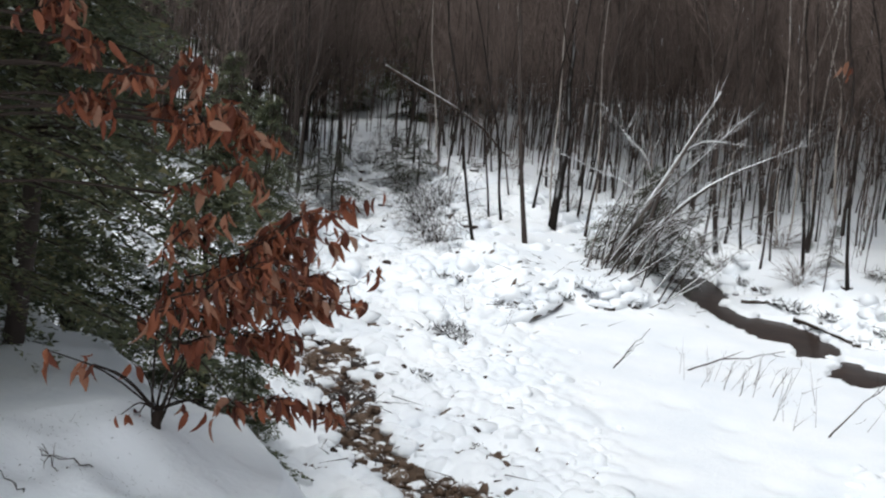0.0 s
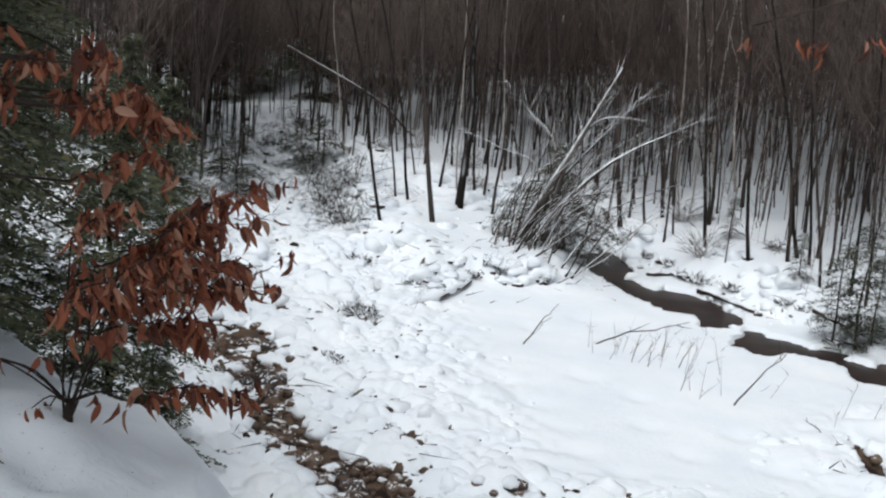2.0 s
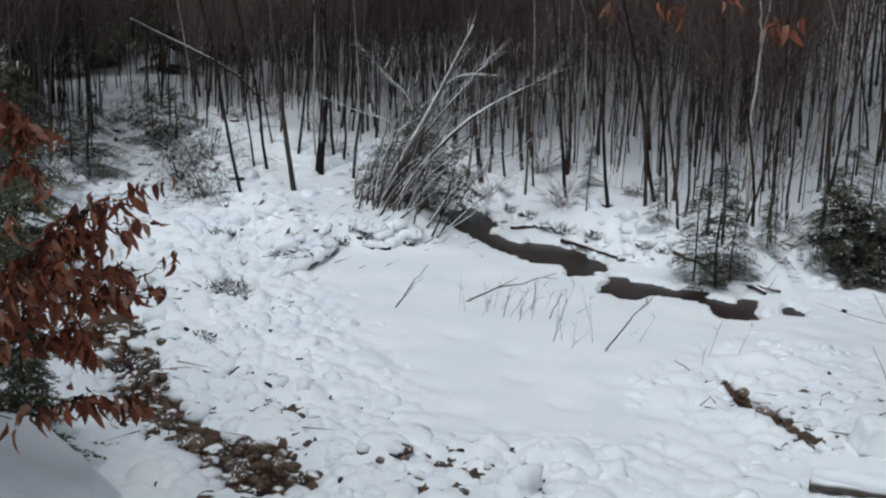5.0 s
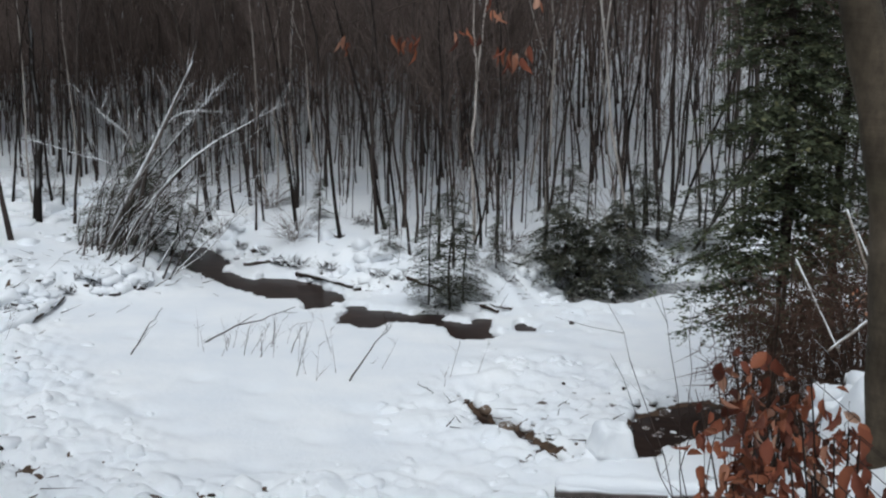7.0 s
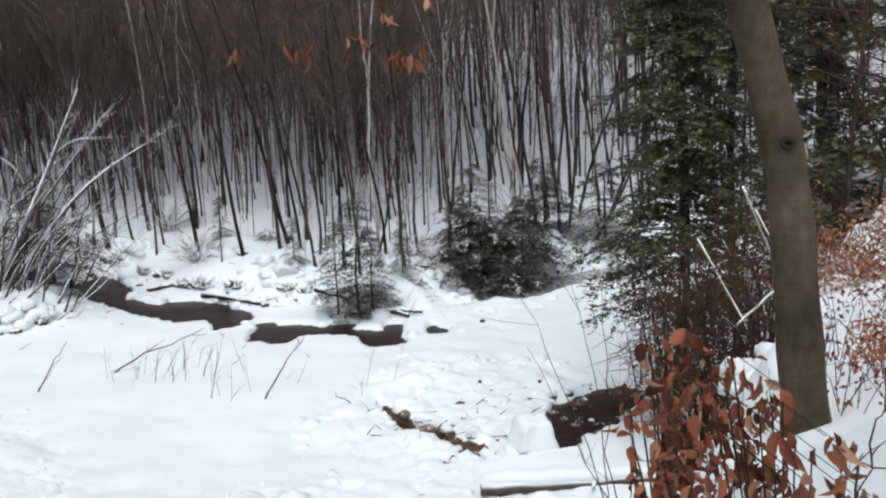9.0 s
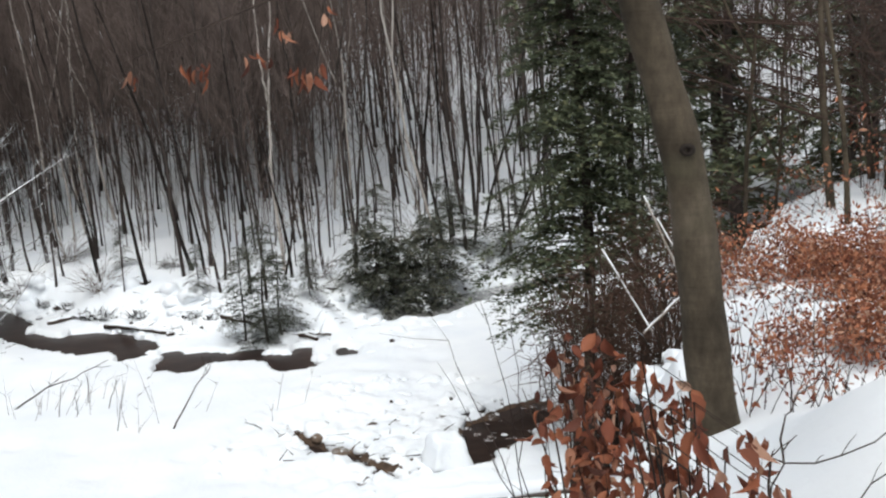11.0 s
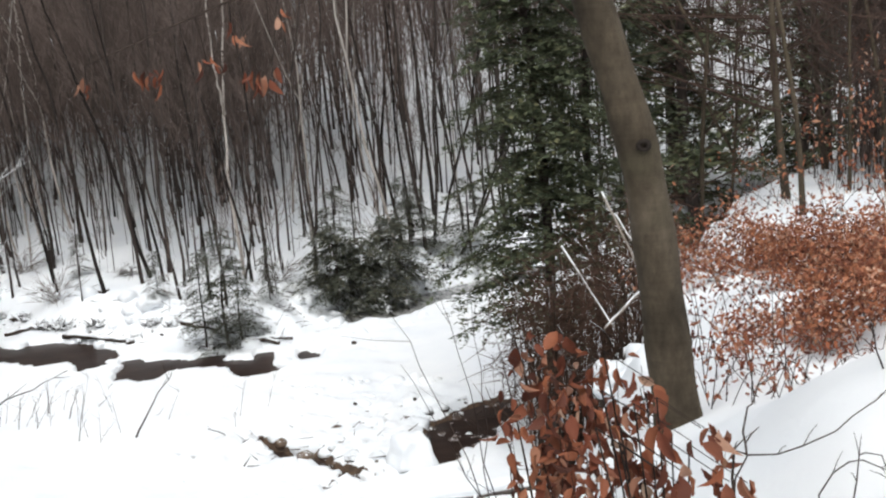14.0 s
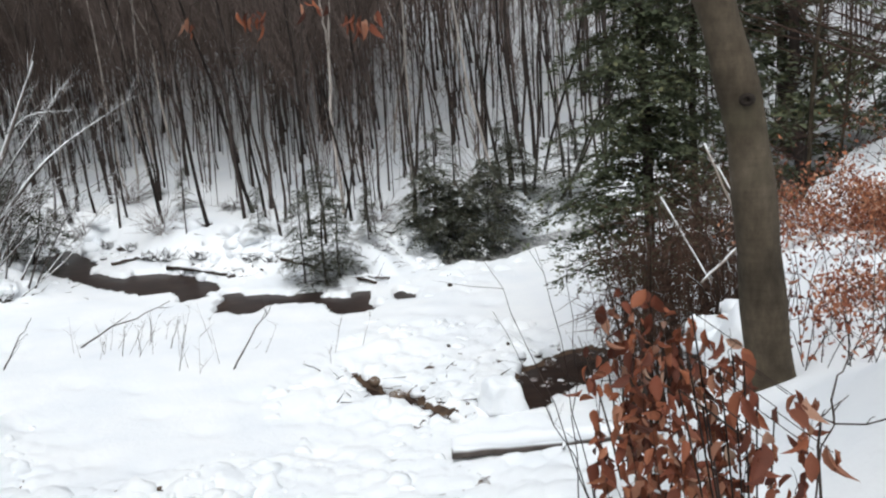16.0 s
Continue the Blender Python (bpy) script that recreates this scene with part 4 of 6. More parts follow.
LOW_LEAVES = [(-2.06, 2.77, 3.39), (-2.05, 2.84, 3.38), (-2.03, 2.6, 3.59), (-2.06, 2.44, 3.66), (-1.88, 2.96, 3.4), (-1.95, 2.92, 3.41), (-2.08,
    2.62, 3.58), (-2.06, 2.83, 3.53), (-1.85, 3.04, 3.39)]
MOUND_TWIGS = [[(-2.02, 2.6, 3.43), (-2.05, 2.51, 3.5), (-2.06, 2.44, 3.51)], [(-2.04, 2.52, 3.5), (-2.07, 2.49, 3.55), (-2.12, 2.51, 3.58)], [(-2.02,
    2.34, 3.55), (-2.05, 2.31, 3.58), (-2.08, 2.28, 3.61)]]
HIGH_BRUSH = [(4.63, 7.68, 3.63), (4.7, 7.64, 3.94), (5.27, 10.76, 3.2), (3.65, 8.75, 3.21), (4.87, 8.71, 3.25), (6.16, 11.42, 3.46), (6.34, 10.74,
    3.92), (5.83, 12.7, 3.28), (6.41, 11.28, 4.24)]
RIGHT_TREES = [(5.58, 11.16, 2.96), (5.36, 12.91, 2.79), (6.66, 11.13, 3.03), (7.11, 13.18, 2.6), (6.84, 15.54, 2.37), (5.02, 9.76, 2.82)]
POLES = [[(2.79, 8.54, 3.43), (2.93, 8.07, 2.8)], [(2.91, 8.61, 3.24), (2.99, 8.15, 2.88)], [(2.49, 8.64, 3.04), (2.55, 7.78, 2.64)], [(2.86, 7.88,
    2.86), (2.46, 7.6, 2.67)]]
STUMP = [(2.45, 7.18, 2.64), (2.15, 6.65, 2.67)]
DEAD_BRUSH = [(2.0, 8.5, 2.6), (2.3, 8.43, 2.42), (1.85, 8.54, 2.35), (2.1, 8.48, 2.25), (2.65, 9.11, 2.79), (2.42, 8.87, 2.5), (2.79, 8.86, 2.73), (3.02, 9.1, 2.89), (2.18, 8.52, 2.35), (2.45, 8.13, 2.53)]
RIGHT_HEMLOCK = [(3.37, 12.55, 1.72)]
SHRUB_STEMS = [[(1.36, 6.15, 2.72), (0.84, 6.34, 3.22)], [(1.36, 6.15, 2.72), (0.84, 6.14, 3.0)], [(1.36, 6.15, 2.72), (1.11, 6.3, 3.28)], [(1.27,
    6.17, 2.86), (1.29, 6.37, 3.22)], [(1.36, 6.15, 2.72), (1.44, 6.03, 3.15)]]
STEMS = [[(-4.26, 15.99, 0.0), (-3.87, 16.3, 0.62)], [(-3.43, 16.68, 0.0), (-2.16, 17.19, 0.47)], [(-1.22, 15.05, 0.0), (-0.69, 15.38, 0.71)], [(-1.9,
    15.2, 0.0), (-1.76, 15.32, 0.62)], [(-2.72, 16.08, -0.0), (-2.64, 16.2, 0.51)], [(-2.4, 16.62, 0.0), (-2.38, 16.72, 0.51)], [(-2.11, 16.23, 0.0),
    (-1.97, 16.45, 0.39)], [(-2.47, 16.04, 0.0), (-2.49, 16.14, 0.33)], [(-0.05, 14.46, 0.0), (-0.32, 14.36, 0.24)], [(-1.48, 15.78, 0.0), (-0.61,
    15.94, -0.02)]]
LOGS = [[(-2.64, 21.36, 0.45), (-1.45, 20.33, 0.45)], [(-2.73, 20.92, 0.25), (-0.96, 20.34, 0.25)], [(-0.63, 20.4, 0.2), (0.85, 19.0, 0.2)], [(-3.7,
    22.03, 1.0), (-2.85, 21.94, 1.0)], [(0.41, 19.22, 0.15), (1.08, 19.13, 0.15)]]
BANK_LOG = [(-6.17, 16.41, 0.35), (-6.01, 18.74, 0.35)]
CLODS = [(-6.51, 18.27, 0.1), (-6.41, 18.5, 0.1), (-6.28, 18.44, 0.1), (-5.67, 19.47, 0.1), (-5.1, 19.84, 0.1), (-5.41, 19.38, 0.1)]
NEAR_LOG = [(1.17, 11.35, 0.22), (2.69, 11.34, 0.22)]
SNOW_BLOCK = (1.79, 12.62, 0.1)
SMALL_EVERGREENS = [(-1.02, 20.4, 0.5), (-0.26, 18.47, 0.5), (0.09, 18.26, 0.5), (0.3, 18.48, 0.5), (-3.18, 24.26, 0.5), (-2.48, 22.68, 0.5), (0.84,
    19.18, 0.5)]
BIG_BUSHES = [(2.02, 19.24, 0.3), (2.48, 19.4, 0.3), (3.06, 19.74, 0.3), (3.75, 21.25, 0.3), (2.19, 20.46, 0.8)]
UPSTREAM_DEBRIS = [(-14.93, 28.7, 0.3), (-15.14, 30.42, 0.3), (-11.13, 24.32, 0.3), (-10.57, 24.0, 0.3), (-9.5, 21.46, 0.3), (-10.65, 22.77, 0.3),
    (-12.99, 26.87, 0.3)]
UPSTREAM_EVERGREENS = [(-12.85, 22.27, 0.6), (-12.99, 20.76, 0.6), (-12.64, 22.63, 0.6), (-13.58, 27.34, 0.6), (-12.79, 27.02, 0.6), (-12.19, 18.77,
    0.6)]
DARK_TREE = [(-7.92, 23.34, 0.5), (-8.98, 25.4, 4.38)]
GREY_TREES = [[(-7.86, 21.77, 0.4), (-8.82, 22.25, 4.32)], [(-8.78, 21.39, 0.3), (-9.32, 20.95, 3.19)], [(-4.83, 24.67, 0.7), (-5.53, 25.36, 4.27)]]
SNOW_SNAG = [(-12.06, 28.48, 1.96), (-13.73, 26.59, 3.16)]
BIRCH_ROOTS = [(-6.7, 21.61, 0.25), (-4.84, 20.39, 0.25)]
BIRCH_STEMS = [[(-6.13, 21.55, 0.29), (-5.28, 21.56, 2.05), (-4.5, 21.54, 3.74)], [(-5.28, 21.56, 2.05), (-4.79, 21.68, 2.78), (-3.93, 21.75, 2.85)],
    [(-5.84, 21.21, 0.47), (-4.52, 21.33, 2.02), (-3.04, 21.39, 2.97)], [(-6.22, 21.62, 0.27), (-5.64, 21.68, 1.33), (-4.22, 21.9, 3.18)], [(-6.02,
    23.23, 2.02), (-6.53, 23.1, 2.61), (-7.04, 22.95, 3.17)], [(-6.14, 22.79, 1.58), (-6.87, 22.69, 1.89), (-7.68, 22.53, 2.18)], [(-4.84, 20.44,
    0.15), (-4.43, 20.43, 0.96), (-3.99, 20.42, 1.39)], [(-4.74, 20.46, 0.3), (-4.15, 20.49, 1.11), (-3.8, 20.45, 1.47)]]


def curve_points(pts, n):
    """A smooth line through a few points."""
    p = [np.array(q, float) for q in pts]
    p = [2 * p[0] - p[1]] + p + [2 * p[-1] - p[-2]]
    out = []
    seg = len(p) - 3
    for t in np.linspace(0, seg, n):
        i = min(int(t), seg - 1)
        u = t - i
        a, b, c, d = p[i:i + 4]
        out.append(0.5 * (2 * b + (c - a) * u + (2 * a - 5 * b + 4 * c - d) * u * u + (3 * b - a - 3 * c + d) * u ** 3))
    return np.array(out)


# ---- the leaning beech and its drooping branch ----
def leaf_meshes(count, size, mat, name="leaf", broad=0.215, flat=0.3):
    made = []
    for k in range(count):
        g = np.random.default_rng(900 + k)
        geo = Geo()
        s = np.linspace(0, 1, 6)
        half = broad * np.sin(np.pi * s ** 0.85) ** 0.8 * g.uniform(0.85, 1.15)
        half[0], half[-1] = 0.01, 0.0
        bend, fold, curl = g.uniform(0.1, 0.6), g.uniform(flat, flat + 0.75), g.uniform(-0.6, 0.6)
        mid = np.column_stack([curl * 0.3 * s ** 2, -bend * s ** 2, s])
        wave = 0.06 * np.sin(s * 16 + k)
        left = mid + np.column_stack([-half * math.cos(fold), half * math.sin(fold) + wave * half * 3, 0 * s])
        right = mid + np.column_stack([half * math.cos(fold), half * math.sin(fold) - wave * half * 3, 0 * s])
        v = np.stack([left, mid, right], 1).reshape(-1, 3) * size
        f = []
        for i in range(5):
            for j in range(2):
                a = i * 3 + j
                f.append([a, a + 1, a + 4, a + 3])
        geo.add(v, f)
        made.append(geo.mesh(name, mat))
    return made


LEAVES = leaf_meshes(9, 0.076, M_LEAF)
BROAD_LEAVES = leaf_meshes(9, 0.076, M_LEAF, "leaf", 0.31, 0.3)[:7] + leaf_meshes(9, 0.076, M_LEAF_TAN, "leaf", 0.29, 0.3)[7:]


def leaf_pose(g, at, out, hang):
    """A leaf whose tip points out and down."""
    d = unit(np.array(out) * (1 - hang) + np.array([0, 0, -1.0]) * hang + g.normal(0, 0.22, 3))
    side = unit(np.cross(d, g.normal(0, 1, 3)))
    nrm = np.cross(d, side)
    m = Matrix((side, nrm, d)).transposed().to_4x4()
    m.translation = Vector(at)
    return m @ Matrix.Scale(g.uniform(0.55, 1.3), 4)


def hang_leaf(g, owner, at, out, hang=0.7, size=1.0, kinds=None):
    ob = new("leaf", (kinds or LEAVES)[g.integers(9)])
    ob.parent = owner
    ob.matrix_basis = owner.matrix_world.inverted() @ leaf_pose(g, at, out, hang) @ Matrix.Scale(size, 4)


def leaves_under(owner, wood):
    """Hang an owner's leaves on its wood."""
    for ob in [q for q in owner.children if q.name.startswith("leaf")]:
        ob.parent = wood


def leafy_twig(g, geo, owner, origin, pts, radius, spacing, hang=0.7, start=0.25, skip=0.0, size=1.0, kinds=None):
    """A twig with dry leaves along it. geo takes the wood, in the owner's own space."""
    line = curve_points(pts, 9)
    line[1:-1] += g.normal(0, 0.006, (7, 3))
    geo.tube(line - origin, radius * (1 - 0.75 * np.linspace(0, 1, 9)), 5)
    length = np.linalg.norm(np.diff(line, axis=0), axis=1).sum()
    n = max(2, int(length * (1 - start) / spacing))
    for k in range(n):
        s = start + (1 - start) * (k + g.random() * 0.6) / n
        f = s * 8
        i = min(int(f), 7)
        p = line[i] + (line[i + 1] - line[i]) * (f - i)
        way = unit(line[i + 1] - line[i])
        acr = unit(np.cross(way, [0, 0, 1])) * (1 if k % 2 else -1)
        if k % 3 == 0:
            node, bare = p, g.random() < skip
        if bare:
            continue
        o = node + acr * 0.01 + g.normal(0, 0.010, 3)
        hang_leaf(g, owner, o, unit(way * 0.7 + acr * 0.6 + g.normal(0, 0.3, 3)), g.uniform(hang - 0.25, min(hang + 0.25, 0.97)), size, kinds)
    return line


def big_beech():
    foot = np.array([1.79, 4.67, 2.75])
    t = thing("beech_tree", Matrix.Translation(foot), "leaning grey beech trunk with a knot, rooted in snow", "tree")
    line = curve_points([foot, (1.775, 4.68, 3.02), (1.735, 4.70, 3.55), (1.665, 4.71, 4.17), (1.53, 4.76, 4.75), (1.30, 4.84, 5.6), (0.95, 4.95, 7.0), (0.75, 5.0, 9.0)], 44)
    s = np.linspace(0, 1, 44)
    geo = Geo()
    rad = 0.104 * (1 - 0.45 * s) + 0.028 * np.exp(-s * 14) + 0.004 * np.sin(s * 60)
    geo.tube(line - foot, rad, 24)
    v = geo.v[0]
    a = np.arange(len(v)) % 24
    v += (0.004 * np.sin(a * 2 * np.pi / 24 * 3 + v[:, 2] * 5))[:, None] * unit(v - np.repeat(line - foot, 24, 0))
    part("trunk", geo.mesh("trunk", M_BEECH), t)
    k = Geo()
    ring = np.arange(10) * 2 * np.pi / 10
    pts = []
    for r, h in ((0.034, -0.01), (0.028, 0.012), (0.016, 0.014), (0.008, -0.004)):
        pts.append(np.column_stack([r * np.cos(ring), np.full(10, -h), 0.8 * r * np.sin(ring)]))
    f = [[i * 10 + j, i * 10 + (j + 1) % 10, (i + 1) * 10 + (j + 1) % 10, (i + 1) * 10 + j] for i in range(3) for j in range(10)]
    k.add(np.concatenate(pts), f + [list(range(30, 40))])
    kn = part("knot", k.mesh("knot", M_KNOT), t, "dark healed branch knot")
    kn.matrix_basis = Matrix.Translation(Vector((1.66, 4.712 - 0.088, 4.18)) - Vector(foot)) @ Matrix.Rotation(-0.35, 4, "Z")
    g = np.random.default_rng(41)
    wood = Geo()
    tip = [np.array(p) for p in HANGING]
    root = np.array([1.12, 4.9, 6.3])
    main = curve_points([root, (0.9, 5.0, 6.0), (0.55, 5.1, 5.35), (0.25, 5.15, 4.95), (-0.15, 5.2, 4.78), (-0.48, 5.28, 4.66)], 16)
    wood.tube(main - foot, 0.012 * (1 - 0.8 * np.linspace(0, 1, 16)), 5)
    for i, p in enumerate(tip):
        j = int(np.argmin(np.linalg.norm(main - p - [0, 0, 0.1], axis=1)))
        wood.tube(np.array([main[j], (main[j] + p) / 2 + [0, 0, 0.02], p]) - foot, [0.004, 0.003, 0.002], 4)
        for _ in range((5, 12, 6, 16, 4, 4)[i]):
            hang_leaf(g, t, p + g.normal(0, 1, 3) * [0.03, 0.03, 0.025], unit(g.normal(0, 1, 3)), 0.75, 0.8)
    leaves_under(t, part("drooping_branch", wood.mesh("drooping_branch", M_STEM), t))


big_beech()


# ---- dry-leaved beech saplings ----
def left_sapling():
    g = np.random.default_rng(51)
    fx, fy, _ = SAPLING_FOOT
    foot = np.array([fx, fy, float(ground_z(fx, fy)) - 0.05])
    t = thing("beech_sapling", Matrix.Translation(foot), "young beech holding rust-brown dry leaves on a snowy bank", "sapling")
    wood = Geo()
    crown = foot + [0.02, 0.02, 0.25]
    crowns = []
    for k in range(5):
        a = foot + g.normal(0, 0.012, 3) * [1, 1, 0]
        b = crown + g.normal(0, 1, 3) * [0.035, 0.03, 0.03]
        crowns.append(b)
        wood.tube(curve_points([a, (a + b) / 2 + g.normal(0, 0.012, 3), b], 6) - foot, 0.0052 * (1 - 0.4 * np.linspace(0, 1, 6)), 6)
    for k, (a, b) in enumerate(SAPLING_TWIGS):
        a, b = np.array(a), np.array(b)
        o = crowns[k % 5]
        wood.tube(curve_points([o, (o + a) / 2 + [0, 0, 0.02], a], 6) - foot, np.linspace(0.0030, 0.0022, 6), 5)
        mid = (a + b) / 2 + [0, 0, 0.03]
        leafy_twig(g, wood, t, foot, [a, mid, b], 0.0032, 0.009, 0.74, 0.0, 0.05, 0.82)
        for _ in range(4):
            s = g.uniform(0.15, 0.85)
            o = a + (b - a) * s + [0, 0, 0.03]
            e = o + (b - a) * 0.35 + g.normal(0, 1, 3) * [0.05, 0.05, 0.03]
            leafy_twig(g, wood, t, foot, [o, (o + e) / 2, e], 0.0022, 0.016, 0.78, 0.2, 0.0, 0.80)
    wood.tube(np.array([[0, 0, -0.02], [0.0, 0, 0.05], [0.005, 0, 0.10]]), [0.02, 0.017, 0.010], 8)
    leafy_twig(g, wood, t, foot, SAPLING_TIP, 0.0022, 0.03, 0.8, 0.75, 0.0, 0.85)
    for _ in range(4):
        hang_leaf(g, t, np.array(SAPLING_TIP[-1]) + g.normal(0, 0.012, 3), unit(g.normal(0, 1, 3)), 0.8, 0.85)
    for p in LOW_LEAVES:
        p = np.array(p)
        o = foot + [0, 0, 0.1]
        wood.tube(curve_points([o, (o + p) / 2 + [0, 0, 0.03], p], 7) - foot, np.linspace(0.0035, 0.0018, 7), 4)
        for _ in range(3):
            hang_leaf(g, t, p + g.normal(0, 0.012, 3), unit(g.normal(0, 1, 3)), 0.8, 0.8)
    leaves_under(t, part("stem", wood.mesh("stem", M_STEM), t))


left_sapling()


def left_bough():
    g = np.random.default_rng(52)
    foot = np.array([-3.0, 2.2, float(ground_z(-3.0, 2.2)) - 0.1])
    t = thing("beech_sapling", Matrix.Translation(foot), "taller beech sapling with sparse rust-brown leaves before the hemlock", "sapling")
    wood = Geo()
    wood.tube(curve_points([foot, foot + [0.05, 0.1, 0.8], (-2.75, 2.5, 4.3), (-2.7, 2.6, 5.2)], 14) - foot, np.linspace(0.022, 0.007, 14), 7)
    for pts in BOUGH_TWIGS:
        p = [np.array(q) for q in pts]
        join = np.array([-2.76, 2.5, min(pts[0][2] - 0.1, 4.5)])
        wood.tube(curve_points([join, (join + p[0]) / 2 + [0, 0, 0.05], p[0]], 6) - foot, np.linspace(0.006, 0.004, 6), 5)
        leafy_twig(g, wood, t, foot, p, 0.004, 0.008, 0.8, 0.1, 0.12, 0.80)
        for _ in range(4):
            o = p[-1] + (p[-2] - p[-1]) * g.uniform(0.0, 0.8)
            e = o + g.normal(0, 1, 3) * [0.05, 0.05, 0.04]
            leafy_twig(g, wood, t, foot, [o, (o + e) / 2 + [0, 0, 0.02], e], 0.003, 0.010, 0.85, 0.3, 0.1, 0.78)
    leaves_under(t, part("stem", wood.mesh("stem", M_STEM), t))


left_bough()


def right_bush():
    g = np.random.default_rng(53)
    fx, fy = 0.80, 2.42
    foot = np.array([fx, fy, float(ground_z(fx, fy)) - 0.05])
    t = thing("beech_sapling", Matrix.Translation(foot), "bushy beech shoots with curled russet leaves at the bank's edge", "sapling")
    wood = Geo()
    for k, p in enumerate(BUSH_TIPS):
        p = np.array(p)
        a = foot + [0.35 * (p[0] - fx), 0.35 * (p[1] - fy), 0.02]
        mid = (a + p) / 2 + g.normal(0, 0.02, 3)
        leafy_twig(g, wood, t, foot, [a, mid, p], 0.0022, 0.0120, 0.68, 0.15, 0.05, 0.60, BROAD_LEAVES)
        for _ in range(3):
            s = g.uniform(0.4, 0.9)
            o = a + (p - a) * s
            e = o + g.normal(0, 1, 3) * [0.07, 0.05, 0.03] + [0, 0, 0.06]
            leafy_twig(g, wood, t, foot, [o, (o + e) / 2, e], 0.0016, 0.017, 0.75, 0.2, 0.0, 0.56, BROAD_LEAVES)
    for p in BIG_LEAVES:
        p = np.array(p)
        o = p + [-0.08, 0.1, 0.06]
        wood.tube(np.array([foot + [0.1, -0.1, 0.05], (foot + o) / 2 + [0.03, 0, 0.05], o, p]) - foot, [0.003, 0.0025, 0.002, 0.0012], 4)
        for _ in range(2):
            hang_leaf(g, t, p + g.normal(0, 0.012, 3), unit(g.normal(0, 1, 3)), 0.75, g.uniform(0.75, 1.05), BROAD_LEAVES)
    leaves_under(t, part("stem", wood.mesh("stem", M_STEM), t))


right_bush()


def thicket(seed, at, width, height, leaves, label, up=0.5, leaf=0.075, flat=1.0, shoots=14, mat=None):
    """A sapling too leafy to count: stem, twigs and a cloud of small dry leaves."""
    g = np.random.default_rng(seed)
    x, y, z = at
    gz = float(ground_z(x, y))
    foot = np.array([x, y, gz - 0.05])
    t = thing("beech_thicket", Matrix.Translation(foot), label, "bush")
    wood, mass = Geo(), Geo()
    centre = np.array([0, 0, max(z - gz, 0.25)])
    twigs = []
    for k in range(shoots):
        e = centre + g.normal(0, 1, 3) * [width * 0.5, width * 0.4 * flat, height * 0.45]
        e[2] = max(e[2], 0.08)
        root = np.array([g.normal(0, 0.22 * width), g.normal(0, 0.2 * width), 0.0])
        root[2] = float(ground_z(x + root[0], y + root[1])) - foot[2] - 0.03
        p = curve_points([root, (e + root) * 0.5 + [0, 0, 0.12], e], 6)
        wood.tube(p, np.linspace(0.0028, 0.0010, 6), 4)
        twigs.append(p)
    n = leaves
    i = g.integers(len(twigs), size=n)
    s = 0.7 + 4.3 * g.random(n) ** 0.8
    lo = np.minimum(s.astype(int), 4)
    tw = np.array(twigs)
    base = tw[i, lo] + (tw[i, lo + 1] - tw[i, lo]) * (s - lo)[:, None] + g.normal(0, 0.055, (n, 3))
    d = unit(g.normal(0, 0.8, (n, 3)) + [0, 0, -up])
    tip = base + d * (leaf * g.uniform(0.6, 1.2, n))[:, None]
    side = unit(np.cross(d, g.normal(0, 1, (n, 3))))
    nrm = np.cross(d, side)
    w = leaf * g.uniform(0.14, 0.26, n)[:, None]
    m = (base + tip) / 2
    v = np.stack([base, m + side * w + nrm * w * 0.5, tip + nrm * w * 0.3, m - side * w + nrm * w * 0.5, m], 1).reshape(-1, 3)
    b = np.arange(n)[:, None] * 5
    mass.add(v, np.concatenate([b + [0, 1, 4], b + [1, 2, 4], b + [2, 3, 4], b + [3, 0, 4]]))
    tagged(part("stem", wood.mesh("stem", M_STEM), t), kind="stuff")
    tagged(part("foliage", mass.mesh("foliage", mat or M_LEAVES), t), "curled russet dry leaves", kind="stuff")


for k, p in enumerate(BRUSH):
    sparse = k >= 7
    thicket(300 + k, (p[0], p[1], p[2] - 0.14), 0.75 if not sparse else 0.5, 0.30, 85 if sparse else (900 if k == 0 else 2600), "sparse beech shoots with red-brown leaves in snow" if sparse else "low thicket of russet beech leaves on the snowy slope", 0.6, 0.042 if sparse else 0.038, 1.0, 7 if sparse else 12, M_LEAVES_RED if sparse else M_LEAVES)
for k, p in enumerate(SHOOTS):
    thicket(370 + k, p, 0.34, 0.3, 42, "thin beech shoots with a few red-brown leaves in snow", 0.7, 0.042, 1.0, 4, M_LEAVES_RED)
for k, p in enumerate(HIGH_BRUSH):
    thicket(330 + k, p, 0.7, 0.5, 220 if k < 2 else 90, "taller beech shoots with russet leaves along the bank path", 0.7, 0.055)


